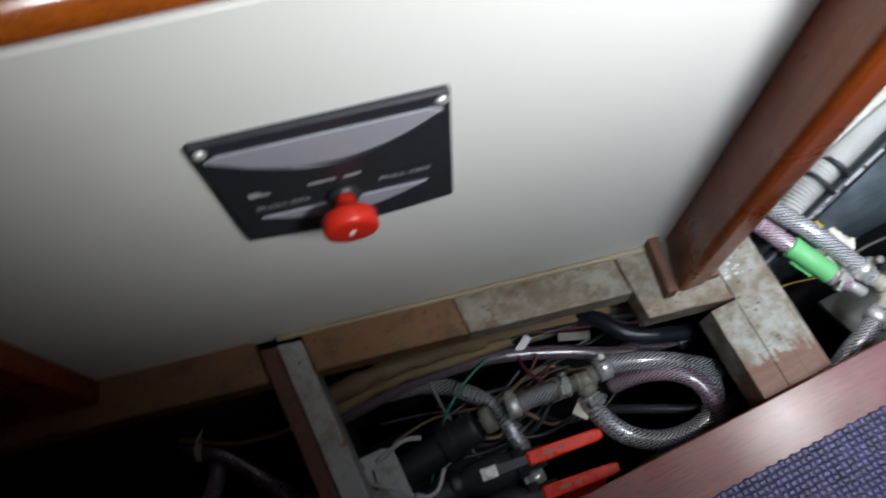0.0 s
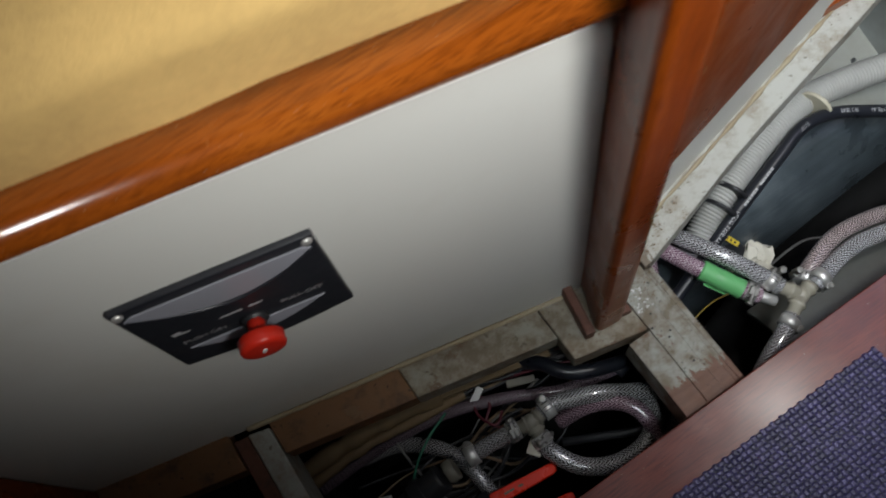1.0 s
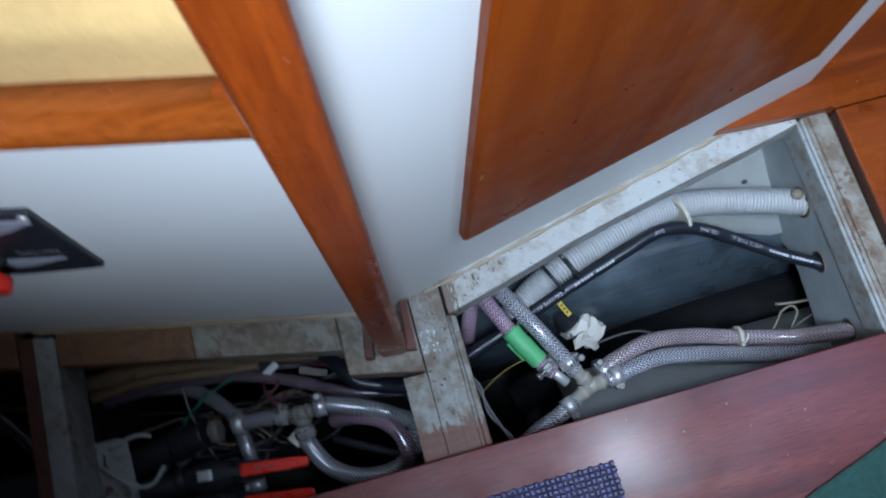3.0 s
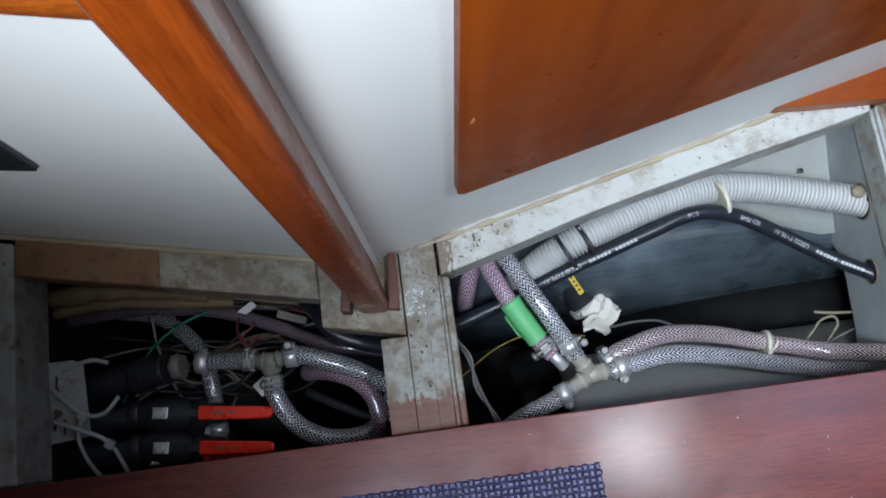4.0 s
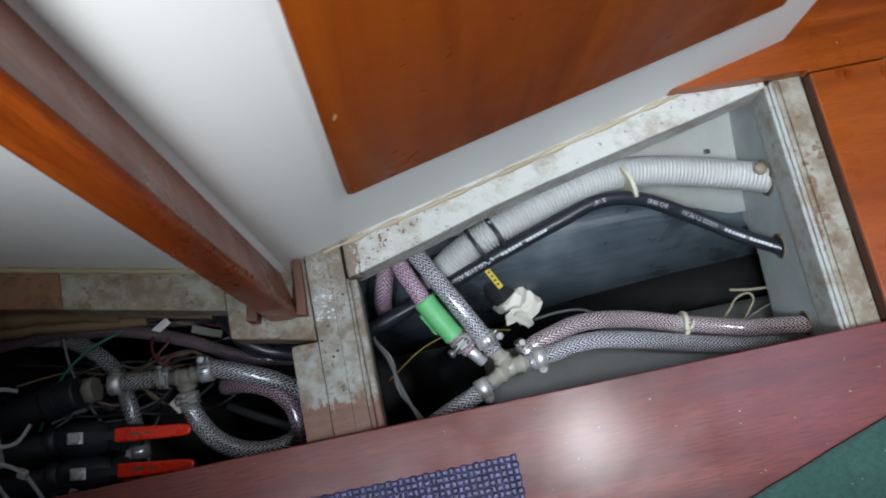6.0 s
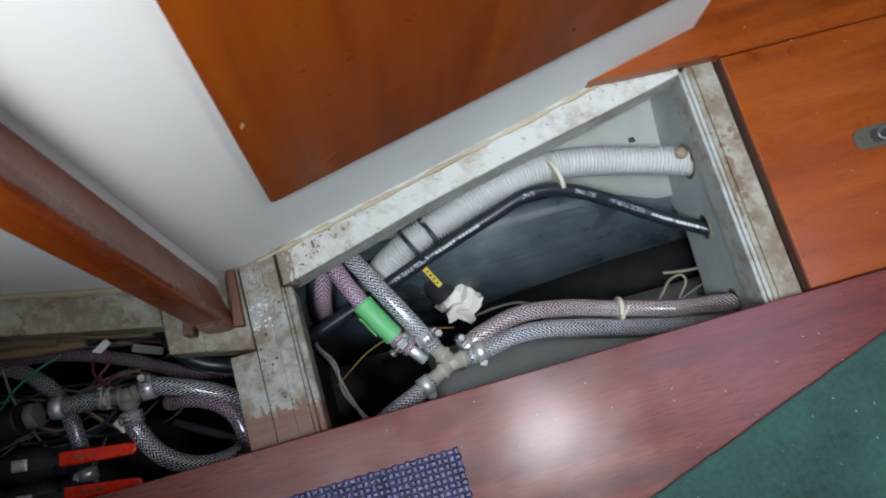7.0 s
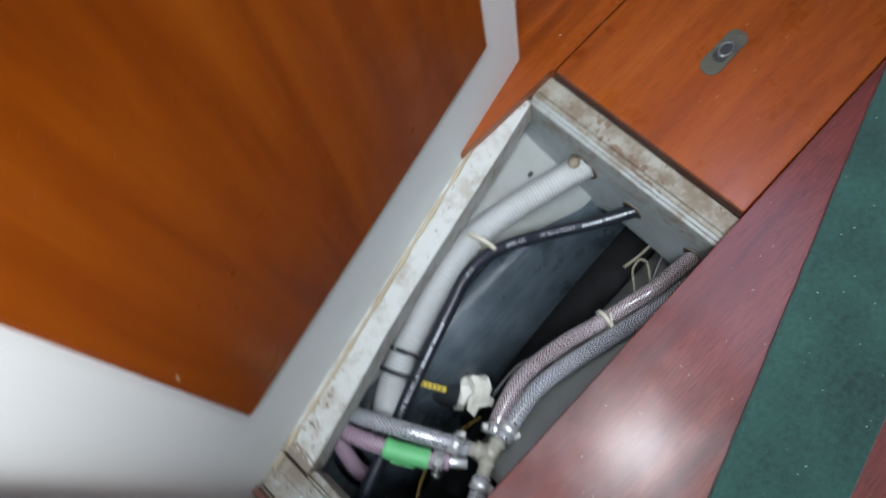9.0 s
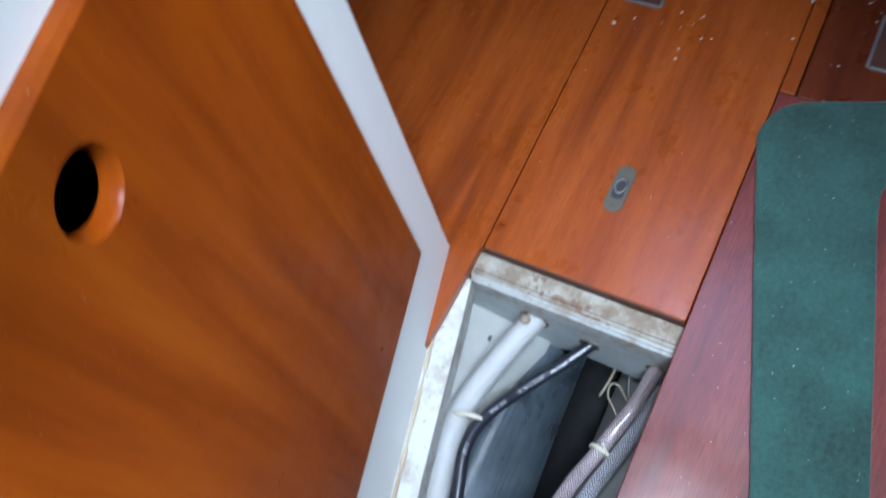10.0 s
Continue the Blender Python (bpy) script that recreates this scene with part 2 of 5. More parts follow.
WIRE_YELLOW = plain("yellow_wire", (0.27, 0.18, 0.03), 0.45)
WIRE_GREEN = plain("green_wire", (0.02, 0.15, 0.09), 0.45)
WIRE_RED = plain("red_wire", (0.10, 0.015, 0.025), 0.45)
WIRE_GREY = plain("grey_wire", (0.16, 0.16, 0.155), 0.45)


def fabric(name, base, contrast, rough=0.9, bump=0.4, sheen=0.25):
    m = Mat(name)
    v = m.coords()
    a = m.math("ADD", m.math("MULTIPLY", m.noise(v, 9, 5, 0.6), 0.6), m.math("MULTIPLY", m.noise(v, 150, 3, 0.7), 0.4))
    a = m.ramp(a, (0.35, (0, 0, 0)), (0.65, (1, 1, 1)))
    dust = m.ramp(m.noise(v, 190, 2), (0.76, (0, 0, 0)), (0.79, (1, 1, 1)))
    c = m.mix(a, tuple(c * (1 - contrast) for c in base), tuple(min(1, c * (1 + contrast)) for c in base))
    c = m.mix(m.math("MULTIPLY", dust, 0.3), c, (0.6, 0.58, 0.5))
    m.bump(m.math("ADD", m.noise(v, 420, 2), m.noise(v, 90, 4)), bump, 0.002)
    return m.done(c, rough, Sheen_Weight=sheen)


CUSHION = fabric("mustard_cotton", (0.56, 0.375, 0.140), 0.12, 0.9, 0.2, 0.03)
CARPET = fabric("dark_green_carpet", (0.020, 0.064, 0.050), 0.5)
CLOTH = fabric("pale_cloth", (0.62, 0.60, 0.66), 0.1)


def woven():
    m = Mat("purple_woven_vinyl")
    g = m.put("ShaderNodeNewGeometry")
    a = m.noise(m.coords(), 60, 3)
    c = m.ramp(g.outputs["Random Per Island"], (0.0, (0.022, 0.020, 0.08)), (0.6, (0.045, 0.037, 0.14)), (1.0, (0.085, 0.072, 0.21)))
    return m.done(m.mix(m.math("MULTIPLY", a, 0.4), c, (0.02, 0.02, 0.05)), 0.42)


WOVEN = woven()


# ---- geometry helpers ----
def part(name, bm, material, parent=None, label=""):
    """Links a bmesh as one mesh object under a thing or a part."""
    me = bpy.data.meshes.new(name)
    bm.to_mesh(me)
    bm.free()
    me.materials.append(material)
    ob = new(name, me)
    if parent is not None:
        ob.parent = parent
    if label:
        ob["label"] = label
    return ob


def thing(name, label, category, group="", kind=""):
    return tagged(new(name), label, category, group, kind)


def slab(outline, z0, z1, bevel=0.0, seg=2):
    """A flat outline (x, y) raised from z0 to z1, its edges rounded."""
    bm = bmesh.new()
    f = bm.faces.new([bm.verts.new((x, y, z0)) for x, y in outline])
    up = bmesh.ops.extrude_face_region(bm, geom=[f])
    bmesh.ops.translate(bm, verts=[v for v in up["geom"] if isinstance(v, bmesh.types.BMVert)], vec=(0, 0, z1 - z0))
    bmesh.ops.recalc_face_normals(bm, faces=bm.faces)
    if bevel:
        bmesh.ops.bevel(bm, geom=list(bm.edges), offset=bevel, segments=seg, profile=0.5, affect="EDGES", clamp_overlap=True)
    return bm


def box(sx, sy, sz, m=None, bevel=0.0, seg=2):
    bm = slab([(-sx / 2, -sy / 2), (sx / 2, -sy / 2), (sx / 2, sy / 2), (-sx / 2, sy / 2)], -sz / 2, sz / 2, bevel, seg)
    if m is not None:
        bmesh.ops.transform(bm, matrix=m, verts=bm.verts)
    return bm


def moved(bm, m):
    bmesh.ops.transform(bm, matrix=m, verts=bm.verts)
    return bm


def joined(*bms):
    out = bmesh.new()
    for b in bms:
        me = bpy.data.meshes.new("tmp")
        b.to_mesh(me)
        b.free()
        out.from_mesh(me)
        bpy.data.meshes.remove(me)
    return out


def smooth(bm):
    for f in bm.faces:
        f.smooth = True
    return bm


def route(points, step=0.004):
    """Places along a smooth way through the points: place, ahead, up, side, length so far."""
    pts = [Vector(p) for p in points]
    pts = [pts[0] * 2 - pts[1]] + pts + [pts[-1] * 2 - pts[-2]]
    raw = []
    for a, b, c, d in zip(pts, pts[1:], pts[2:], pts[3:]):
        n = max(2, int((c - b).length / 0.002))
        for i in range(n):
            t = i / n
            raw.append(0.5 * (2 * b + (c - a) * t + (2 * a - 5 * b + 4 * c - d) * t * t + (3 * b - a - 3 * c + d) * t ** 3))
    raw.append(pts[-2])
    out, s, want = [], 0.0, 0.0
    for p, q in zip(raw, raw[1:]):
        gap = (q - p).length
        while want <= s + gap and gap > 0:
            out.append(p.lerp(q, (want - s) / gap))
            want += step
        s += gap
    out.append(raw[-1])
    res, length = [], 0.0
    for i, p in enumerate(out):
        ahead = (out[min(i + 1, len(out) - 1)] - out[max(i - 1, 0)]).normalized()
        up = Vector((0, 0, 1)) - ahead * ahead.z
        if up.length < 0.2:
            up = Vector((0, 1, 0)) - ahead * ahead.y
        up.normalize()
        if i:
            length += (p - out[i - 1]).length
        res.append((p, ahead, up, ahead.cross(up), length))
    return res


def tube(points, r, seg=16, step=0.004, ribs=None, caps=True, wobble=0.0):
    """A hose along a smooth way; ribs: (pitch, depth) for a corrugated one. Its UV is (turns round, metres along)."""
    way = route(points, step)
    bm = bmesh.new()
    uv = bm.loops.layers.uv.new("UVMap")
    rings = []
    for p, a, up, side, s in way:
        rr = r
        if ribs:
            rr = r - ribs[1] * (0.5 + 0.5 * math.cos(2 * math.pi * s / ribs[0])) ** 2
        if wobble:
            rr *= 1 + wobble * noise.noise(p * 60)
        rings.append([bm.verts.new(p + (up * math.cos(2 * math.pi * k / seg) + side * math.sin(2 * math.pi * k / seg)) * rr) for k in range(seg)])
    for i in range(len(rings) - 1):
        for k in range(seg):
            f = bm.faces.new((rings[i][k], rings[i][(k + 1) % seg], rings[i + 1][(k + 1) % seg], rings[i + 1][k]))
            f.smooth = True
            for lo, (uu, vv) in zip(f.loops, ((k, i), (k + 1, i), (k + 1, i + 1), (k, i + 1))):
                lo[uv].uv = (uu / seg, way[vv][4])
    if caps:
        bm.faces.new(rings[0])
        bm.faces.new(list(reversed(rings[-1])))
    bmesh.ops.recalc_face_normals(bm, faces=bm.faces)
    return bm


def turned(profile, seg=24):
    """Turns (radius, height) round z."""
    bm = bmesh.new()
    rings = [[bm.verts.new((r * math.cos(2 * math.pi * k / seg), r * math.sin(2 * math.pi * k / seg), h)) for k in range(seg)] for r, h in profile]
    for a, b in zip(rings, rings[1:]):
        for k in range(seg):
            bm.faces.new((a[k], a[(k + 1) % seg], b[(k + 1) % seg], b[k])).smooth = True
    bm.faces.new(list(reversed(rings[0])))
    bm.faces.new(rings[-1])
    bmesh.ops.recalc_face_normals(bm, faces=bm.faces)
    return bm


def rod(a, b, r, seg=16):
    a, b = Vector(a), Vector(b)
    bm = turned([(r * 0.9, 0), (r, r * 0.12), (r, (b - a).length - r * 0.12), (r * 0.9, (b - a).length)], seg)
    q = (b - a).to_track_quat("Z", "Y").to_matrix().to_4x4()
    return moved(bm, Matrix.Translation(a) @ q)


def frame_on(a, d, up=(0, 0, 1)):
    """A pose at a whose x runs along d and whose z is as near up as can be."""
    x = Vector(d).normalized()
    z = Vector(up) - x * Vector(up).dot(x)
    z.normalize()
    m = Matrix((x, z.cross(x), z)).transposed().to_4x4()
    m.translation = Vector(a)
    return m


def letters(text, size):
    """The built-in font's outlines as a flat bmesh, in the xy plane from the origin."""
    cu = bpy.data.curves.new("text", "FONT")
    cu.body, cu.size = text, size
    ob = bpy.data.objects.new("text", cu)
    scene.collection.objects.link(ob)
    me = bpy.data.meshes.new_from_object(ob.evaluated_get(bpy.context.evaluated_depsgraph_get()))
    bm = bmesh.new()
    bm.from_mesh(me)
    bpy.data.objects.remove(ob)
    bpy.data.curves.remove(cu)
    bpy.data.meshes.remove(me)
    return bm


# ---- plan ----
EDGE = -0.093          # the front plank's edge along the open bilge
SEAM = 0.167           # the seam behind the hatch cover
HATCH = 0.5385         # the hatch cover's end
LOW = -0.017           # top of the bearers that carried the missing boards


def wall_y(x):
    return 0.078 + 0.2344 * (x + 0.024)


def berth_y(x):
    return 0.1223 - 0.2155 * (x + 0.2385)


WALL_TURN, BERTH_TURN = 13.19, -12.16

# ---- the cabin that closes the place round the view ----
def shell():
    def wall(name, sx, sy, sz, at, mat):
        tagged(part(name, box(sx, sy, sz, pose(*at)), mat), "painted cabin lining out of view", "wall", kind="structure")
    wall("wall_west", 0.05, 3.4, 2.6, (-1.9, -0.1, 0.7), LOCKER_PAINT)
    wall("wall_east", 0.05, 3.4, 2.6, (2.3, -0.1, 0.7), MAHOGANY_UP)
    wall("wall_south", 4.25, 0.05, 2.6, (0.2, -1.8, 0.7), MAHOGANY_UP)
    wall("wall_north", 4.25, 0.05, 2.6, (0.2, 1.6, 0.7), LOCKER_PAINT)
    x0, x1, y0, y1, z = -1.92, 2.32, -1.82, 1.62, 1.85
    a0, a1, b0, b1 = -0.32, 0.12, -0.74, -0.28          # an added opening above the fill lamp
    c0, c1, d0, d1 = 0.93, 1.47, -0.32, 0.22            # the hatch further forward
    rect = lambda xa, xb, ya, yb: slab([(xa, ya), (xb, ya), (xb, yb), (xa, yb)], z, z + 0.04)
    bm = joined(rect(x0, a0, y0, y1), rect(a0, a1, y0, b0), rect(a0, a1, b1, y1), rect(a1, c0, y0, y1), rect(c0, c1, y0, d0), rect(c0, c1, d1, y1), rect(c1, x1, y0, y1))
    tagged(part("ceiling", bm, LOCKER_PAINT), "unseen white cabin ceiling with a forward hatch and an added opening above the fill lamp", "ceiling", kind="structure")


shell()


# ---- floor ----
floor = thing("floor", "varnished mahogany cabin sole with two boards lifted out", "floor", kind="structure")
TH = 0.016
part("plank", slab([(-1.5, EDGE - 0.30), (0.872, EDGE - 0.30), (0.872, EDGE), (-1.5, EDGE)], -TH, 0, 0.0012), PLANK_WOOD, floor, "dull red-brown mahogany plank beside the open bilge")
part("plank", slab([(-1.5, -1.75), (0.93, -1.75), (0.872, EDGE - 0.303), (-1.5, EDGE - 0.303)], -TH, 0, 0.0015), MAHOGANY, floor)
part("plank", slab([(0.874, -1.75), (2.2, -1.75), (2.2, EDGE - 0.021), (0.874, EDGE - 0.021)], -TH, -0.001, 0.0015), DARK_BOARD, floor, "darker board with a lifting plate")
part("plank", slab([(0.874, EDGE - 0.019), (2.2, EDGE - 0.019), (2.2, EDGE), (0.874, EDGE)], -TH, 0, 0.0012), MAHOGANY, floor)
part("plank", slab([(0.386, 0.1765), (0.44, 0.1728), (0.537, 0.1695), (0.5375, SEAM), (2.2, SEAM), (2.2, 1.5), (0.47, 1.5), (0.45, 0.2)], -TH, 0, 0.0006), MAHOGANY, floor, "orange-brown plank tapering to a point by the wall")

hatch = thing("floor_hatch", "orange-brown varnished mahogany hatch cover with a ring pull", "floor hatch")
part("board", slab([(HATCH, EDGE + 0.0014), (2.2, EDGE + 0.0014), (2.2, SEAM - 0.0015), (HATCH, SEAM - 0.0015)], -TH, 0, 0.0014), MAHOGANY, hatch)
part("end_grain", box(0.0012, SEAM - EDGE - 0.005, TH - 0.0022, pose(HATCH - 0.0005, (SEAM + EDGE) / 2, -TH / 2 - 0.0008)), END_GRAIN, hatch, "dark unvarnished end of the hatch board")


def ring_pull(at, turn):
    top = thing("ring_pull", "tarnished flush ring pull with a folded ring", "ring pull")
    m = pose(*at, 0, 0, turn)
    outline = [(0.022 * math.copysign(1, math.cos(a)) + 0.012 * math.cos(a), 0.012 * math.sin(a)) for a in [2 * math.pi * (k + 0.5) / 28 for k in range(28)]]
    part("plate", moved(slab(outline, -0.001, 0.0016, 0.0005, 1), m), DULL_BRASS, top)
    # no recess is cut: a black patch paints the hollow's shade
    part("well", moved(slab([(x * 0.45, y * 0.62) for x, y in outline], 0.0015, 0.0019), m), INK_AND_SHADE, top, "black patch standing for the shade in the ring's hollow")
    ring = tube([(0.010 * math.cos(a), 0.0065 * math.sin(a), 0.0030) for a in [2 * math.pi * k / 10 for k in range(11)]], 0.0012, 8, 0.002)
    part("ring", moved(ring, m @ pose(0.003, 0, 0)), DARK_STEEL, top)
    for sx in (-0.027, 0.027):
        part("screw", moved(turned([(0.0026, 0), (0.0026, 0.0018), (0.0016, 0.0024)], 10), m @ pose(sx, 0, 0)), DULL_BRASS, top)
    return top


ring_pull((0.673, 0.040, 0.0), 0)


def lifting_plate(x, y, z):
    """A rectangular flush plate: worn metal rim, dark recessed pan and a folded bar."""
    top = thing("lifting_plate", "dark rectangular flush lifting plate with a worn rim", "lifting plate", "lifting plates in the floor")
    sx, sy, w = 0.085, 0.050, 0.0045
    m = pose(x, y, z)
    for px, py, ax, ay in ((0, sy / 2, sx, w), (0, -sy / 2, sx, w), (sx / 2, 0, w, sy - w), (-sx / 2, 0, w, sy - w)):
        part("rim", moved(box(ax, ay, 0.0030, None, 0.0010), m @ pose(px, py, 0.0012)), DARK_STEEL, top)
    part("pan", moved(box(sx - w, sy - w, 0.001), m @ pose(0, 0, 0.0006)), END_GRAIN, top, "dark recessed pan")
    part("bar", moved(box(0.006, sy * 0.6, 0.0035, None, 0.0012), m @ pose(sx * 0.2, 0, 0.0024)), DARK_STEEL, top, "folded lifting bar")


lifting_plate(0.998, 0.118, 0.0)
lifting_plate(0.985, -0.205, -0.001)
# plugged screw holes in the boards
PLUG = turned([(0.006, 0), (0.006, 0.0008)], 14)
pm = bpy.data.meshes.new("plug")
PLUG.to_mesh(pm)
pm.materials.append(MAHOGANY_UP)
for px, py in ((0.570, 0.159), (0.616, 0.152), (0.577, 0.155), (0.92, 0.14)):
    p = new("plug", pm)
    p.matrix_world, p.parent = pose(px, py, 0.0), hatch

# ---- bearers round the open bilge ----
beam = thing("floor_beam", "cross beam of grey-painted boards, paint flaking", "floor beam", kind="structure")
part("board", slab([(-0.026, EDGE + 0.001), (-0.0002, EDGE + 0.001), (-0.0002, -0.001), (-0.026, -0.001)], -0.06, LOW - 0.0003, 0.0006), BEAM_PAINT, beam)
part("board", slab([(0.0002, EDGE + 0.001), (0.0212, EDGE + 0.001), (0.0222, 0.093), (0.0012, 0.088)], -0.07, LOW, 0.0005), BEAM_PAINT, beam)
part("board", slab([(0.0213, EDGE + 0.001), (0.0355, EDGE + 0.001), (0.0365, 0.097), (0.0223, 0.093)], -0.07, LOW - 0.0001, 0.0004), BEAM_PAINT, beam)
part("moulding", slab([(0.0358, EDGE + 0.001), (0.0405, EDGE + 0.001), (0.0395, 0.0545), (0.0368, 0.055)], -0.07, LOW - 0.0015, 0.0012), BEAM_PAINT, beam)
part("moulding", slab([(0.0407, EDGE + 0.001), (0.0475, EDGE + 0.001), (0.0475, 0.053), (0.0397, 0.0545)], -0.07, LOW - 0.0035, 0.002), BEAM_PAINT, beam)
left_beam = thing("floor_beam", "narrow cross beam, grey paint worn down to red wood", "floor beam", kind="structure")
part("board", slab([(-0.403, EDGE + 0.001), (-0.380, EDGE + 0.001), (-0.380, 0.143), (-0.403, 0.149)], -0.09, LOW, 0.002), FLAKED, left_beam)
part("board", slab([(-0.420, EDGE + 0.001), (-0.4035, EDGE + 0.001), (-0.4035, 0.149), (-0.420, 0.152)], -0.10, LOW - 0.003, 0.002), FLAKED_RED, left_beam)
end_beam = thing("floor_beam", "end bearer with dirty flaking paint on its rebate", "floor beam", kind="structure")
part("board", slab([(0.5135, EDGE - 0.02), (0.5372, EDGE - 0.02), (0.5372, 0.185), (0.5135, 0.175)], -0.06, LOW, 0.0015), GROT, end_beam)
part("moulding", slab([(0.5075, EDGE - 0.02), (0.5132, EDGE - 0.02), (0.5132, 0.174), (0.5075, 0.172)], -0.06, LOW - 0.0012, 0.0016), GROT, end_beam)
part("moulding", slab([(0.5030, EDGE - 0.02), (0.5073, EDGE - 0.02), (0.5073, 0.172), (0.5030, 0.170)], -0.06, LOW - 0.0022, 0.0012), FLAKED, end_beam)
part("moulding", slab([(0.4985, EDGE - 0.02), (0.5028, EDGE - 0.02), (0.5028, 0.170), (0.4985, 0.168)], -0.06, LOW - 0.0042, 0.0018), FLAKED, end_beam)
wall_bearer = thing("wall_bearer", "long bearer along the locker wall, flaking white-grey paint", "floor bearer", kind="structure")
part("board", slab([(0.0395, 0.0545), (0.0478, 0.0560), (0.124, 0.0765), (0.187, 0.0950), (0.25, 0.1105), (0.313, 0.1245), (0.378, 0.1385), (0.443, 0.1525), (0.498, 0.1655), (0.498, wall_y(0.499) + 0.01), (0.0395, wall_y(0.0395) + 0.01)], -0.055, LOW + 0.001, 0.0018), BEARER_PAINT, wall_bearer)
part("sealant_bead", tube([(0.02, wall_y(0.02) - 0.004, LOW + 0.001), (0.15, wall_y(0.15) - 0.005, LOW + 0.002), (0.30, wall_y(0.30) - 0.004, LOW + 0.002), (0.41, wall_y(0.41) - 0.004, LOW + 0.002)], 0.0022, 8, 0.006, wobble=1.2), SEALANT, wall_bearer, "yellowed sealant along the wall")
berth_bearer = thing("berth_bearer", "bearer under the berth front, part painted, part bare wood", "floor bearer", kind="structure")
bf = lambda x: 0.046 - 0.2155 * (x + 0.08)
part("painted_board", slab([(-0.236, bf(-0.236)), (-0.0815, bf(-0.0815)), (-0.0815, berth_y(-0.0815) + 0.01), (-0.236, berth_y(-0.236) + 0.01)], -0.05, LOW, 0.0018), GROT, berth_bearer)
part("bare_board", slab([(-0.379, bf(-0.379)), (-0.2365, bf(-0.2365)), (-0.2365, berth_y(-0.2365) + 0.01), (-0.379, berth_y(-0.379) + 0.01)], -0.05, LOW - 0.0015, 0.0018), BARE_WOOD, berth_bearer, "bare red-brown wood")
part("bare_board", slab([(-1.0, bf(-1.0)), (-0.4215, bf(-0.4215)), (-0.4215, berth_y(-0.4215) + 0.01), (-1.0, berth_y(-1.0) + 0.01)], -0.05, LOW - 0.003, 0.0018), BARE_WOOD, berth_bearer)
part("sealant_bead", tube([(-0.40, berth_y(-0.40) - 0.003, LOW), (-0.22, berth_y(-0.22) - 0.003, LOW), (-0.05, berth_y(-0.05) - 0.003, LOW)], 0.003, 8, 0.01, wobble=0.5), SEALANT, berth_bearer)
block = thing("post_block", "stained wooden block under the post, dirty and chipped", "wooden block", kind="structure")
part("board", slab([(-0.081, 0.018), (-0.0005, 0.0005), (-0.0005, 0.082), (-0.0805, 0.098)], -0.05, LOW + 0.0015, 0.0018), GROT, block)
part("wedge", slab([(-0.0145, 0.026), (-0.004, 0.024), (-0.002, 0.080), (-0.0095, 0.081)], LOW + 0.001, -0.004, 0.0012), FLAKED_RED, block, "small red-brown wedge beside the post foot")
part("strip", slab([(-0.060, 0.028), (-0.050, 0.026), (-0.040, 0.083), (-0.050, 0.085)], LOW + 0.001, 0.006, 0.0015), FLAKED_RED, block)

# ---- bilge ----
bilge = thing("bilge", "dark bilge under the lifted floor boards", "bilge", kind="structure")


def sheet(y_z, x0, x1, thick=0.006, cuts=24, rough=0.0):
    """A strip bent through (y, z) places, with thickness, from x0 to x1."""
    bm = bmesh.new()
    cols = []
    for i in range(cuts + 1):
        x = x0 + (x1 - x0) * i / cuts
        cols.append([bm.verts.new((x, y, z + rough * noise.noise(Vector((x * 9, y * 20, z * 20))))) for y, z in y_z])
    for a, b in zip(cols, cols[1:]):
        for k in range(len(y_z) - 1):
            bm.faces.new((a[k], b[k], b[k + 1], a[k + 1])).smooth = True
    bmesh.ops.recalc_face_normals(bm, faces=bm.faces)
    bmesh.ops.solidify(bm, geom=list(bm.faces), thickness=thick)
    return bm


part("bilge_bottom", box(2.2, 0.9, 0.02, pose(-0.1, 0.02, -0.47)), SHADE_BLACK, bilge)
pale = sheet([(0.27, -0.095), (0.184, -0.128), (0.125, -0.1455), (0.108, -0.1505)], 0.04, 0.90, cuts=60, rough=0.003)
for v in pale.verts:
    if v.co.y < 0.116:
        dip = 0.036 * min(max((v.co.x - 0.375) / 0.11, 0.0), 1.0)
        v.co.y -= dip
        v.co.z -= dip * 0.31
part("hull_side", pale, BILGE_PAINT, bilge, "grey painted side of the hull")
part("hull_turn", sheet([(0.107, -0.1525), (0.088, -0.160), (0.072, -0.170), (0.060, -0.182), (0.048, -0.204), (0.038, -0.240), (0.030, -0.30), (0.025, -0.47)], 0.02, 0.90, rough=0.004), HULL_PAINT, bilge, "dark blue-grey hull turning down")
part("side_board", sheet([(-0.15, -0.08), (-0.118, -0.150), (-0.085, -0.178), (-0.030, -0.212)], 0.165, 0.54, rough=0.003), BILGE_PAINT, bilge)
# after bay hull and cross walls, coloured as if in deep shade
part("hull_side", sheet([(0.30, -0.04), (0.16, -0.10), (0.12, -0.16), (0.10, -0.24), (0.09, -0.47)], -1.4, 0.0, rough=0.006), SHADE_BLACK, bilge)
part("side_board", sheet([(-0.30, -0.03), (-0.16, -0.10), (-0.15, -0.30), (-0.15, -0.47)], -1.4, 0.95), SHADE_BLACK, bilge)
part("cross_wall", slab([(0.88, -0.16), (0.89, -0.16), (0.89, 0.26), (0.88, 0.26)], -0.47, -0.02), SHADE_BLACK, bilge)
part("cross_wall", slab([(0.020, -0.16), (0.030, -0.16), (0.030, 0.10), (0.020, 0.10)], -0.47, -0.068), SHADE_BLACK, bilge)
part("cross_wall", slab([(-0.402, -0.16), (-0.388, -0.16), (-0.388, 0.16), (-0.402, 0.16)], -0.47, -0.088), SHADE_BLACK, bilge)
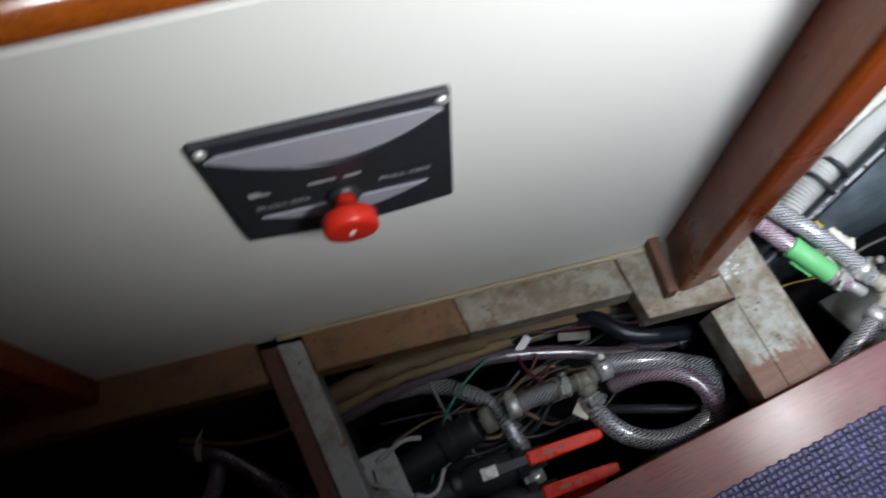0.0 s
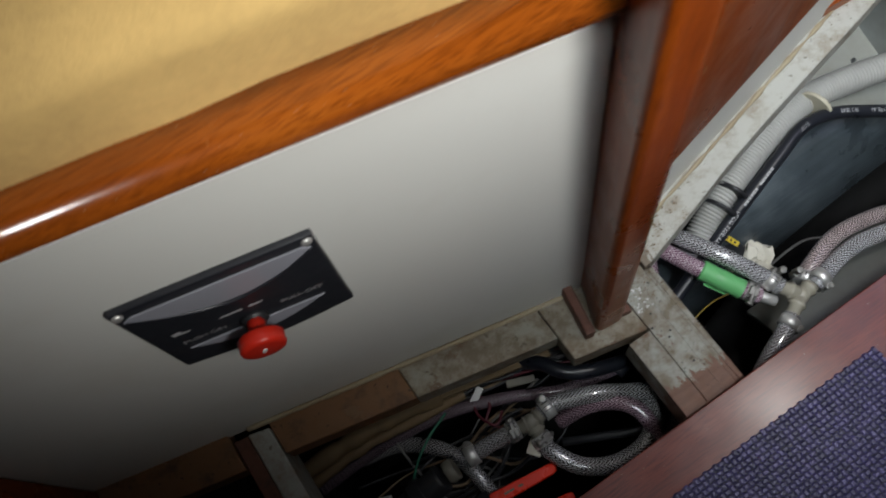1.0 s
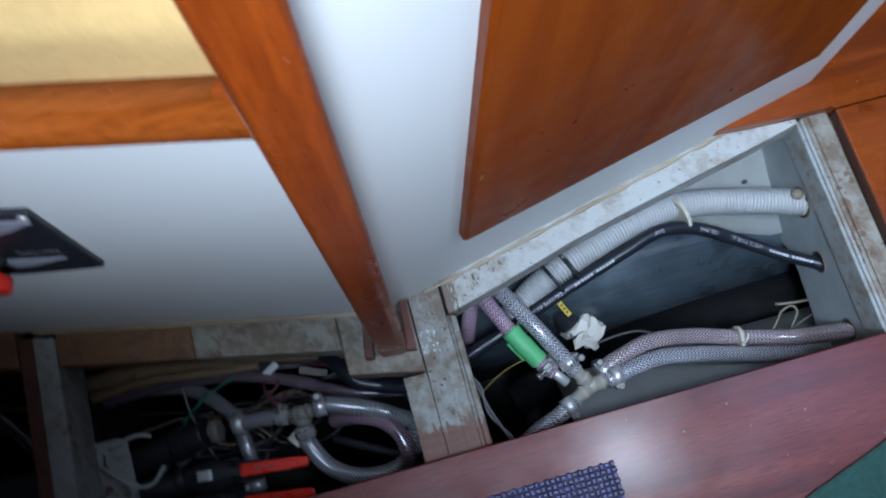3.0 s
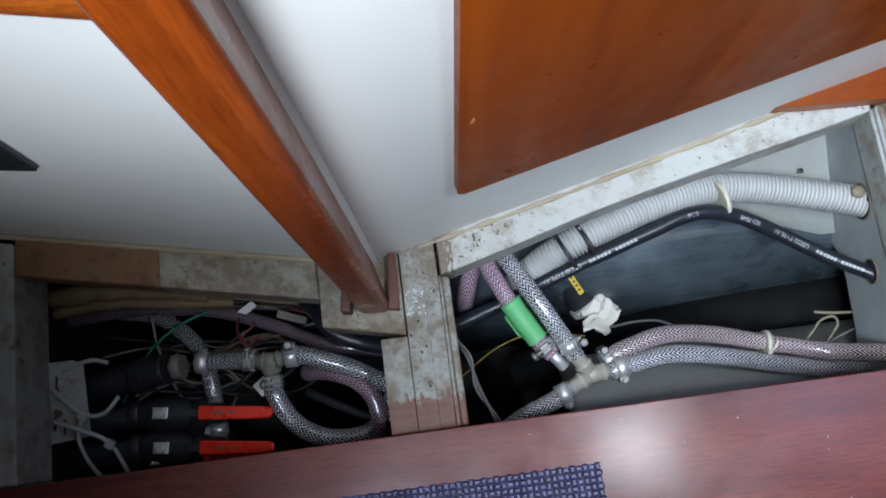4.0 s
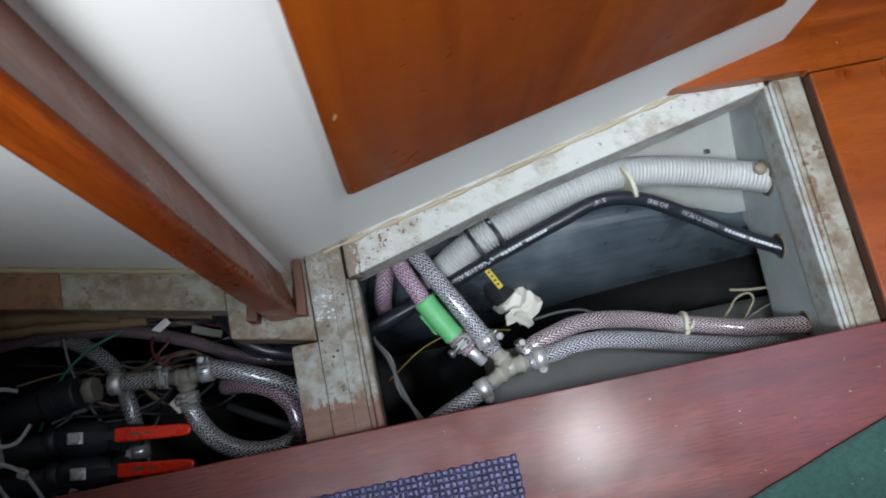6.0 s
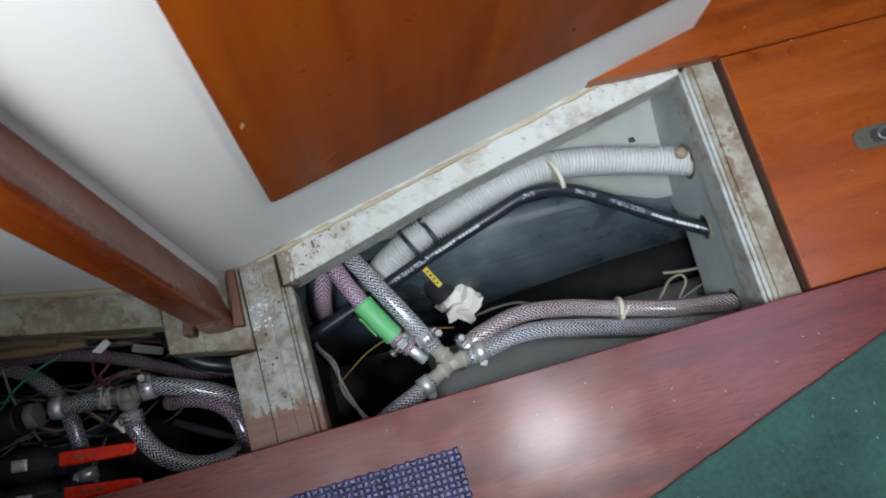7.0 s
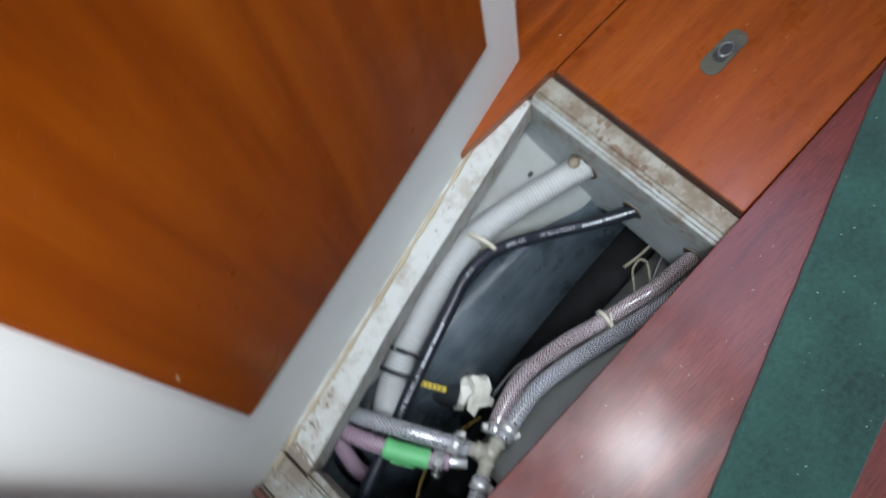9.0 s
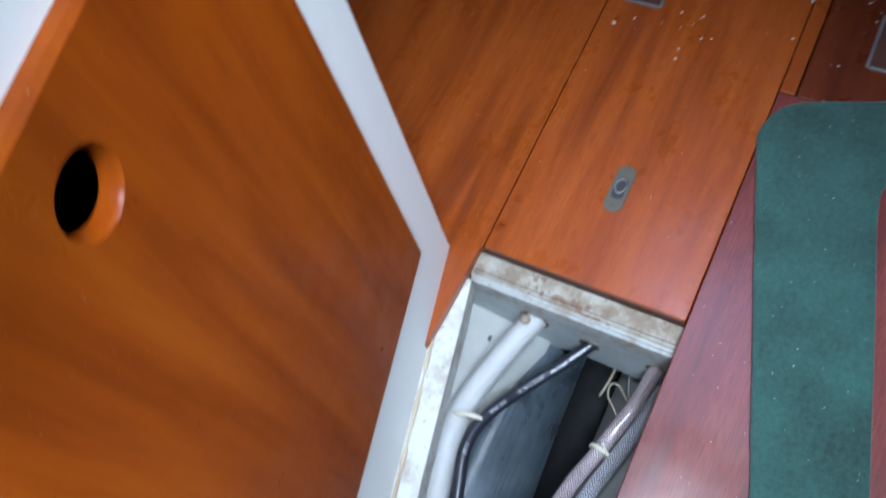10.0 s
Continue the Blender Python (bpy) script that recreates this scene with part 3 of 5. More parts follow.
part("side_board", moved(slab([(-0.85, -0.026), (-0.578, -0.022), (-0.574, -0.002), (-0.80, -0.002)], -0.03, 0.42, 0.002), pose(0, berth_y(0), 0, 0, 0, BERTH_TURN)), MAHOGANY_UP, bilge, "dark red-brown board standing at the berth front")
part("left_tank", box(0.20, 0.16, 0.06, pose(-0.50, -0.03, -0.33), 0.01), BILGE_PAINT, bilge, "pale surface low in the next bay")


def end_wall():
    """A painted floor timber closes the bay; it stops above the exhaust hose, and black discs stand for the shaded
    holes its hoses pass through.
    """
    foot = [(-0.125, -0.20), (-0.085, -0.185), (-0.066, -0.176), (-0.058, -0.168), (-0.040, -0.163), (-0.010, -0.160), (0.015, -0.157), (0.040, -0.158), (0.060, -0.168), (0.074, -0.178), (0.12, -0.17), (0.19, -0.15), (0.24, -0.13)]
    bm = slab([(0.24, -0.058), (-0.16, -0.058), (-0.16, -0.20)] + foot, 0.0, 0.013, 0.0008, 1)
    part("end_wall", moved(bm, Matrix(((0, 0, 1, 0.5005), (1, 0, 0, 0), (0, 1, 0, 0), (0, 0, 0, 1)))), END_PAINT, bilge, "grey painted end timber pierced for hoses")
    for (y, z, r) in ((0.087, -0.083, 0.0185), (0.0125, -0.098, 0.0125), (-0.075, -0.092, 0.0120)):
        # flat black disc on the timber paints the hole's shaded inside
        part("hole", moved(turned([(r, 0), (r, 0.0008)], 20), pose(0.5004, y, z, 0, -90, 0)), INK_AND_SHADE, bilge, "black disc standing for the shade in a hose hole")
        bm = turned([(r + 0.0018, 0), (r + 0.0018, 0.0009), (r + 0.001, 0.0014), (r, 0.0016), (r, 0.0005)], 20)
        for v in bm.verts:
            v.co.x += 0.0016 * noise.noise(v.co * 300)
        part("hole_rim", moved(bm, pose(0.5004, y, z, 0, -90, 0)), RUST, bilge, "chipped rim of a hose hole")


end_wall()

# ---- berth ----
berth = thing("berth", "built-in berth with an off-white front and varnished rail", "berth", kind="structure")
part("front_panel", moved(slab([(-1.3, -0.0), (-0.030, -0.0), (-0.030, 0.012), (-1.3, 0.012)], -0.03, 0.462, 0.0005, 1), pose(0, berth_y(0), 0, 0, 0, BERTH_TURN)), LOCKER_PAINT, berth)
part("berth_top", moved(slab([(-1.3, 0.013), (-0.02, 0.013), (-0.02, 1.2), (-1.3, 1.2)], 0.45, 0.462), pose(0, berth_y(0), 0, 0, 0, BERTH_TURN)), MAHOGANY, berth)


def rail():
    """Half-round front, flat top, thin back lip."""
    prof = [(0.016, 0.474), (0.016, 0.5005)]
    for k in range(11):
        a = math.pi / 2 - math.pi * k / 10
        prof.append((0.001 - 0.015 * math.cos(a) ** 0.8 if k not in (0, 10) else 0.001, 0.4895 + 0.0135 * math.sin(a)))
    bm = bmesh.new()
    ends = [[bm.verts.new((x, y, z)) for y, z in prof] for x in (-1.3, -0.034)]
    n = len(prof)
    for k in range(n):
        bm.faces.new((ends[0][k], ends[0][(k + 1) % n], ends[1][(k + 1) % n], ends[1][k])).smooth = 1 <= k <= 12
    bm.faces.new(ends[0])
    bm.faces.new(list(reversed(ends[1])))
    bmesh.ops.recalc_face_normals(bm, faces=bm.faces)
    part("rail", moved(bm, pose(0, berth_y(0), 0, 0, 0, BERTH_TURN)), RAIL_WOOD, berth, "glossy orange-brown wooden rail")
    for px in (-0.372, -0.66):
        part("plug", moved(turned([(0.006, 0), (0.006, 0.0012)], 14), pose(px, berth_y(px) + 0.006, 0.5018)), MAHOGANY_UP, berth)
    pl = turned([(0.006, 0), (0.006, 0.0012)], 14)
    part("plug", moved(pl, pose(-0.075, berth_y(-0.075) + 0.006, 0.5018, 0, 0, 0)), MAHOGANY_UP, berth)


rail()


def cushion(name, label, sx, sy, sz, m, seed, sag=0.006, group="", r=0.024):
    """A foam cushion: crowned faces, soft edges, wrinkles, piping along the seams."""
    bm = bmesh.new()
    bmesh.ops.create_cube(bm, size=1.0)
    bmesh.ops.subdivide_edges(bm, edges=list(bm.edges), cuts=26, use_grid_fill=True)
    for v in bm.verts:
        x, y, z = v.co.x * sx, v.co.y * sy, v.co.z * sz
        cx, cy, cz = (max(-d / 2 + r, min(d / 2 - r, c)) for d, c in ((sx, x), (sy, y), (sz, z)))
        off = Vector((x - cx, y - cy, z - cz))
        if off.length > 1e-6:
            off = off.normalized() * r
        p = Vector((cx, cy, cz)) + off
        crown = sag * (1 - (2 * v.co.x) ** 4) * (1 - (2 * v.co.y) ** 4)
        p.z += crown * (1 if z > 0 else 0)
        p.y -= sag * 0.8 * (1 - (2 * v.co.x) ** 4) * (1 - (2 * v.co.z) ** 2) * (1 if y < 0 else 0)
        w = noise.noise(Vector((p.x * 14, p.y * 14, p.z * 30 + seed))) * 0.0045 + noise.noise(Vector((p.x * 45, p.y * 30, p.z * 45 + seed))) * 0.0022
        p += v.co.normalized() * w
        v.co = p
    smooth(bm)
    c = thing(name, label, "cushion", group)
    part("cover", moved(bm, m), CUSHION, c)
    h = [(sx / 2 - 0.006, -sy / 2 + 0.008, -sz / 2 + 0.012), (sx / 2 - 0.0045, -sy / 2 + 0.0065, 0.0), (sx / 2 - 0.007, -sy / 2 + 0.010, sz / 2 - 0.008), (sx / 2 - 0.010, -sy / 2 + 0.05, sz / 2 + 0.0005), (sx / 2 - 0.014, 0.0, sz / 2 + 0.002)]
    part("seam", moved(tube(h, 0.0018, 8, 0.005, wobble=0.4), m), CUSHION, c)
    return c


BM = pose(0, berth_y(0), 0, 0, 0, BERTH_TURN)
seat = cushion("seat_cushion", "mustard cotton seat cushion lying behind the berth rail", 1.15, 0.55, 0.098, BM @ pose(-0.047 - 0.575, 0.018 + 0.275, 0.462 + 0.049 + 0.002), 3)
cushion("bolster_cushion", "loose mustard bolster cushion lying on the seat cushion", 0.112, 0.43, 0.085, BM @ pose(-0.150, 0.242, 0.620, 2, 2, 12), 9, r=0.017)
cl = bmesh.new()
bmesh.ops.create_icosphere(cl, subdivisions=5, radius=0.02)
for v in cl.verts:
    n = v.co.normalized()
    f = 1 + 0.55 * noise.noise(n * 2.3) + 0.45 * abs(noise.noise(n * 5.0)) - 0.3 * abs(noise.noise(n * 9.0 + Vector((3, 0, 0))))
    v.co = Vector((n.x * 0.012 * f - 0.053, n.y * 0.017 * f + 0.147, n.z * 0.012 * f + 0.582))
smooth(cl)
tagged(part("crumpled_cloth", cl, CLOTH), "crumpled pale cloth tucked behind the bolster cushion", "cloth")

# ---- post and locker wall ----
post = thing("post", "dark varnished mahogany post standing on the bearer", "post", kind="structure")


def post_mesh():
    base = [(-0.0272, 0.0795), (-0.0440, 0.034), (-0.0435, 0.0295), (-0.040, 0.0265), (-0.020, 0.0245), (-0.0152, 0.0255), (-0.0128, 0.029), (-0.0236, 0.071), (-0.0256, 0.0795)]
    bm = slab(base, LOW + 0.002, 1.84, 0.0008, 1)
    for v in bm.verts:
        if v.co.y < 0.04:
            v.co.x -= (0.025 if v.co.x < -0.03 else 0.024) * max(v.co.z, 0)
        else:
            v.co.x -= 0.0205 * max(v.co.z, 0)
    return bm


part("shaft", post_mesh(), MAHOGANY_UP, post)
cheek = slab([(-0.0268, 0.0808), (0.020, 0.205), (0.026, 0.203), (-0.0215, 0.0800)], 0.468, 1.84, 0.0006, 1)
for v in cheek.verts:
    v.co.x -= 0.0205 * v.co.z
part("cheek_board", cheek, MAHOGANY_UP, post, "varnished board running back from the post over the berth")
strip = slab([(-0.0270, 0.084), (-0.0235, 0.0712), (-0.0202, 0.0772), (-0.024, 0.092)], LOW + 0.002, 1.84)
for v in strip.verts:
    v.co.x -= 0.0212 * max(v.co.z, 0)
part("end_strip", strip, LOCKER_PAINT, post, "off-white painted strip behind the post")

WM = pose(-0.024, 0.078, 0, 0, 0, WALL_TURN)
locker = thing("locker_wall", "off-white locker wall with a mahogany door", "locker", kind="structure")
LW = 0.5615
OX0, OX1, OZ0, OZ1 = 0.115, 0.465, 0.165, 0.660          # the opening that the door covers
panel = joined(slab([(0.0042, 0.0), (OX0, 0.0), (OX0, 0.018), (0.0042, 0.018)], -0.03, 1.84, 0.0), slab([(OX1, 0.0), (LW, 0.0), (LW, 0.018), (OX1, 0.018)], -0.03, 1.84),
               slab([(OX0, 0.0), (OX1, 0.0), (OX1, 0.018), (OX0, 0.018)], -0.03, OZ0), slab([(OX0, 0.0), (OX1, 0.0), (OX1, 0.018), (OX0, 0.018)], OZ1, 1.84))
moved(panel, WM)
for v in panel.verts:
    if v.co.x < 0.0:
        v.co += (WM.to_3x3() @ Vector((-0.0215, 0, 0))) * max(v.co.z, 0)
part("panel", panel, LOCKER_PAINT, locker)
part("locker_back", moved(slab([(0.10, 0.16), (0.49, 0.16), (0.49, 0.17), (0.10, 0.17)], 0.0, 1.0), WM), SHADE_BLACK, locker, "black sheet standing for the shade inside the locker")
part("return_panel", moved(slab([(LW - 0.018, 0.0185), (LW, 0.0185), (LW, 0.5), (LW - 0.018, 0.5)], -0.016, 1.84, 0.001, 1), WM), LOCKER_PAINT, locker)


def locker_door():
    d = thing("locker_door", "mahogany plywood locker door with a round finger hole", "locker door")
    x0, x1, z0, z1 = 0.0850, 0.4925, 0.137, 0.688
    hx, hz, r = 0.290, 0.632, 0.0215
    n = 40
    ring = [(hx + r * math.cos(2 * math.pi * k / n), hz + r * math.sin(2 * math.pi * k / n)) for k in range(n)]
    big = [(hx + 2.2 * r * math.cos(2 * math.pi * k / n), hz + 2.2 * r * math.sin(2 * math.pi * k / n)) for k in range(n)]
    outer = []
    for k in range(n):
        a = 2 * math.pi * k / n
        c, s = math.cos(a), math.sin(a)
        t = min(((x1 if c > 0 else x0) - hx) / c if abs(c) > 1e-6 else 9, ((z1 if s > 0 else z0) - hz) / s if abs(s) > 1e-6 else 9)
        outer.append((hx + c * t, hz + s * t))
    # square up: move the nearest outer place onto each corner
    for cx, cz in ((x0, z0), (x1, z0), (x0, z1), (x1, z1)):
        j = min(range(n), key=lambda i: (outer[i][0] - cx) ** 2 + (outer[i][1] - cz) ** 2)
        outer[j] = (cx, cz)
    bm = bmesh.new()
    y0, y1 = -0.012, -0.0004
    loops = [[bm.verts.new((x, y, z)) for x, z in lp] for lp, y in ((ring, 0.002), (ring, y0 + 0.004), ([(hx + (x - hx) * 1.12, hz + (z - hz) * 1.10) for x, z in ring], y0 + 0.0008), (big, y0), ([(min(max(x, x0 + 0.004), x1 - 0.004), min(max(z, z0 + 0.004), z1 - 0.004)) for x, z in outer], y0), (outer, y0 + 0.003), (outer, y1))]
    for a, b in zip(loops[2:], loops[3:]):
        for k in range(n):
            bm.faces.new((a[k], a[(k + 1) % n], b[(k + 1) % n], b[k]))
    bmesh.ops.recalc_face_normals(bm, faces=bm.faces)
    lining = bmesh.new()
    rims = [[lining.verts.new(v.co) for v in lp] for lp in loops[:3]]
    for a, b in zip(rims, rims[1:]):
        for k in range(n):
            lining.faces.new((a[k], a[(k + 1) % n], b[(k + 1) % n], b[k])).smooth = True
    bmesh.ops.recalc_face_normals(lining, faces=lining.faces)
    for v in [v for lp in loops[:2] for v in lp]:
        bm.verts.remove(v)
    part("board", moved(bm, WM), MAHOGANY_BOARD, d)
    part("finger_hole_lining", moved(lining, WM), MAHOGANY_BOARD, d, "rounded rim of the finger hole")
    return d


locker_door()


# ---- mats ----
def woven_mat():
    """A flat mat of over-and-under vinyl strands."""
    bm = bmesh.new()
    cell, x0, x1, y0, y1 = 0.0058, -0.46, 0.161, -0.36, -0.141
    nx, ny = int((x1 - x0) / cell), int((y1 - y0) / cell)
    for i in range(nx):
        for j in range(ny):
            cx, cy = x1 - (i + 0.5) * cell, y1 - (j + 0.5) * cell
            along = (i + j) % 2
            w, h = (0.62, 0.42) if along else (0.42, 0.62)
            w, h = w * cell, h * cell
            t = 0.0024 + 0.0003 * noise.noise(Vector((cx * 200, cy * 200, 0)))
            lo = [bm.verts.new((cx + sx * w, cy + sy * h, 0.0004)) for sx, sy in ((-1, -1), (1, -1), (1, 1), (-1, 1))]
            hi = [bm.verts.new((cx + sx * w * 0.55, cy + sy * h * 0.55, t)) for sx, sy in ((-1, -1), (1, -1), (1, 1), (-1, 1))]
            bm.faces.new(hi)
            for k in range(4):
                bm.faces.new((lo[k], lo[(k + 1) % 4], hi[(k + 1) % 4], hi[k]))
    mat = thing("woven_mat", "purple-blue woven vinyl mat lying on the plank", "mat")
    tagged(part("weave", bm, WOVEN, mat), kind="stuff")
    part("backing", slab([(x0, y0), (x1 - 0.001, y0), (x1 - 0.001, y1 - 0.001), (x0, y1 - 0.001)], 0.0002, 0.0008), INK_AND_SHADE, mat)


woven_mat()


def carpet_mat():
    up = lambda x: -0.241 + (x - 0.306) * 0.3055
    pts = [(0.06, up(0.06)), (0.30, up(0.30)), (0.55, up(0.55)), (0.775, up(0.775) - 0.001), (0.803, -0.0925), (0.826, -0.096), (0.845, -0.107), (0.857, -0.122), (0.868, -0.147),
           (0.892, -0.215), (0.90, -0.27), (0.84, -0.265), (0.80, -0.245), (0.765, -0.241), (0.73, -0.247), (0.60, -0.279), (0.429, -0.319), (0.20, -0.376), (0.06, -0.41)]
    c = thing("carpet_mat", "dark green carpet mat with a bound edge and lint", "carpet mat")
    bm = slab(pts, 0.0005, 0.007, 0.003, 3)
    part("carpet", smooth(bm), CARPET, c)
    part("binding", tube([(x, y + 0.0, 0.0042) for x, y in pts[:10]], 0.0036, 8, 0.008, wobble=0.25), CARPET, c)


carpet_mat()


# ---- switch panel on the berth front ----
def switch_panel():
    sp = thing("switch_panel", "dark grey plastic switch panel with a red pull knob", "switch panel")
    base = pose(-0.2975, berth_y(-0.2975), 0.299, 90, 0, BERTH_TURN)       # x along, y up, z out of the wall
    w, h = 0.1355, 0.137
    part("plate", moved(slab([(-w / 2 + w * k / 12, -h / 2 + 0.004 - 0.009 * math.sin(math.pi * k / 12)) for k in range(13)] + [(w / 2, h / 2), (-w / 2, h / 2)], 0.0002, 0.0055, 0.0016, 2), base), PANEL_BLACK, sp)
    n = 18
    upper = [(-0.0635 + 0.127 * k / n, 0.053 - 0.028 * math.sin(math.pi * k / n) ** 0.85) for k in range(n + 1)] + [(0.057, 0.0575), (-0.057, 0.0575)]
    part("inlay", moved(slab(upper, 0.0053, 0.0066, 0.0004, 1), base), PANEL_GREY, sp, "paler grey curved inlay")
    lower = [(0.052 - 0.104 * k / n, -0.030 - 0.020 * math.sin(math.pi * k / n)) for k in range(n + 1)]
    part("inlay", moved(slab(lower, 0.0053, 0.0066, 0.0004, 1), base), PANEL_GREY, sp, "paler grey curved inlay")
    rim = tube([(-0.0625 + 0.125 * k / 12, 0.052 - 0.032 * math.sin(math.pi * k / 12), 0.0055) for k in range(13)], 0.0016, 8, 0.004)
    part("rim", moved(rim, base), PANEL_BLACK, sp)
    for sx in (-0.0625, 0.0625):
        part("screw", moved(turned([(0.0038, 0.005), (0.0038, 0.0066), (0.0024, 0.0078)], 14), base @ pose(sx, 0.0625, 0)), STEEL, sp)
    part("collar", moved(turned([(0.0105, 0.005), (0.0105, 0.0085), (0.0085, 0.010), (0.0072, 0.0125)], 24), base @ pose(0.0, -0.022, 0)), RUBBER, sp)
    knob = part("knob", moved(smooth(turned([(0.0068, 0.010), (0.0068, 0.0195), (0.009, 0.0225), (0.0150, 0.0235), (0.0168, 0.0255), (0.0168, 0.0335), (0.0158, 0.0353), (0.013, 0.0360)], 40)), base @ pose(0, -0.020, -0.003)), RED_KNOB, sp, "round red pull knob")
    part("mark", moved(box(0.003, 0.006, 0.0006, pose(0, 0, 0, 0, 0, -20)), base @ pose(0, -0.020, 0.0333)), WHITE_PRINT, knob)
    for word, x, y, size in (("PUSH ON", -0.052, -0.0205, 0.0075), ("PULL OFF", 0.0225, -0.0165, 0.0075)):
        part("lettering", moved(letters(word, size), base @ pose(x, y, 0.00575)), DULL_PRINT, sp)
    for x, y, bw in ((-0.010, 0.000, 0.016), (0.008, 0.000, 0.010), (-0.049, 0.003, 0.007), (-0.046, 0.0, 0.012)):
        part("print_bar", moved(box(bw, 0.0018, 0.0003), base @ pose(x, y, 0.0057)), DULL_PRINT, sp)


switch_panel()


# ---- hoses and fittings ----
def hose(name, label, points, r, mat, step=0.004, ribs=None, seg=16, category="hose"):
    return tagged(part(name, tube(points, r, seg, step, ribs), mat), label, category)


def clamp(at, along, r, turn=0.0):
    """A worm-drive hose clamp: band, screw housing, screw."""
    c = thing("hose_clamp", "stainless worm-drive hose clamp tightened round a hose", "hose clamp", "hose clamps in the bilge")
    m = frame_on(at, along) @ pose(0, 0, 0, turn, 0, 0)
    band = turned([(r + 0.0003, -0.0062), (r + 0.0015, -0.0062), (r + 0.0015, 0.0062), (r + 0.0003, 0.0062)], 28)
    part("band", moved(band, m @ pose(0, 0, 0, 0, 90, 0)), STEEL, c)
    for k in range(-4, 5):
        a = k * 0.20
        part("slot", moved(box(0.0085, 0.0011, 0.0006), m @ pose(0, 0, 0, math.degrees(a), 0, 0) @ pose(0, 0, r + 0.0014)), RUBBER, c) if k % 2 == 0 else None
    hm = m @ pose(0, r * 0.85, r * 0.75, -48, 0, 0)
    part("housing", moved(box(0.0105, 0.011, 0.0062, None, 0.0014), hm @ pose(0, 0, 0.0008)), DARK_STEEL, c)
    part("screw", joined(moved(rod((0, -0.013, 0.002), (0, 0.008, 0.002), 0.0026, 10), hm), moved(turned([(0.0046, 0), (0.0046, 0.004), (0.0034, 0.0046)], 6), hm @ pose(0, -0.012, 0.002, 90, 0, 0))), DARK_STEEL, c)
    return c


def tee(name_label, at, branches, r=0.0078, mat=PLASTIC_TEE):
    """A barbed plastic tee: its branches run from the middle to each place given."""
    t = thing("tee_fitting", name_label, "pipe fitting")
    for b in branches:
        a, b = Vector(at), Vector(b)
        d = (b - a).length
        prof = [(r * 1.12, 0), (r * 1.12, d * 0.35), (r * 1.3, d * 0.38), (r * 1.3, d * 0.46), (r, d * 0.5), (r, d * 0.98), (r * 0.8, d)]
        part("branch", moved(turned(prof, 20), Matrix.Translation(a) @ (b - a).to_track_quat("Z", "Y").to_matrix().to_4x4()), mat, t)
    part("hub", moved(smooth(turned([(0.002, -r * 1.2), (r * 0.9, -r), (r * 1.3, 0), (r * 0.9, r), (0.002, r * 1.2)], 18)), Matrix.Translation(at)), mat, t)
    return t


def strap(at, along, r, mat=TIE_WHITE, tail=0.03, turn=0.0):
    """A cable tie: loop, head and tail."""
    c = thing("cable_tie", "nylon cable tie pulled round the hoses", "cable tie", "cable ties in the bilge")
    m = frame_on(at, along) @ pose(0, 0, 0, turn, 0, 0)
    band = turned([(r, -0.0022), (r + 0.0012, -0.0022), (r + 0.0012, 0.0022), (r, 0.0022)], 26)
    part("loop", moved(band, m @ pose(0, 0, 0, 0, 90, 0)), mat, c)
    part("head", moved(box(0.005, 0.006, 0.004, None, 0.0006), m @ pose(0, r * 0.3, r + 0.001)), mat, c)
    if tail:
        part("tail", moved(tube([(0, r * 0.3, r + 0.001), (0.002, r * 0.3 + tail * 0.5, r + 0.004), (0.006, r * 0.3 + tail, r - 0.002)], 0.0012, 6, 0.004), m), mat, c)
    return c


R = 0.0098
# forward bay
GREY = [(0.118, 0.048, -0.125), (0.150, 0.070, -0.105), (0.192, 0.087, -0.088), (0.233, 0.100, -0.084), (0.289, 0.116, -0.082), (0.350, 0.124, -0.086), (0.421, 0.112, -0.088), (0.512, 0.084, -0.083)]
ribbed = hose("corrugated_hose", "ribbed grey-white bilge hose running to the end wall", GREY, 0.0170, GREY_PVC, 0.0005, (0.0042, 0.0040), 20)
FUEL = [(-0.03, -0.004, -0.14), (0.015, 0.007, -0.13), (0.105, 0.033, -0.110), (0.152, 0.049, -0.100), (0.213, 0.067, -0.085), (0.266, 0.082, -0.075), (0.314, 0.095, -0.072), (0.359, 0.090, -0.080), (0.410, 0.068, -0.098), (0.460, 0.037, -0.106), (0.498, 0.0125, -0.101), (0.530, -0.010, -0.096)]
fuel = hose("fuel_hose", "black rubber fuel hose with white printed lettering", FUEL, 0.0078, FUEL_HOSE)


def hose_print(parent, points, r, start, text, size, angle, bars=()):
    """White print wrapped on a hose; it reads back along the hose's way."""
    way = route(points, 0.001)

    def put(x, y):
        s = start - x
        i = max(0, min(len(way) - 2, int(s / 0.001)))
        p, up, side = (way[i][j].lerp(way[i + 1][j], s / 0.001 - i) for j in (0, 2, 3))
        th = angle + y / r
        return p + (up * math.cos(th) + side * math.sin(th)) * (r + 0.00025)
    bm = letters(text, size) if text else bmesh.new()
    for x, w in bars:
        n = max(2, int(w / 0.002))
        for k in range(n):
            v = [bm.verts.new((x + w * (k + i) / n, size * (0.08 + 0.6 * j), 0)) for i, j in ((0, 0), (1, 0), (1, 1), (0, 1))]
            bm.faces.new(v)
    for v in bm.verts:
        v.co = put(v.co.x, v.co.y - size * 0.35)
    part("lettering", bm, HOSE_PRINT, parent, "white print along the hose")


total = route(FUEL, 0.001)[-1][4]
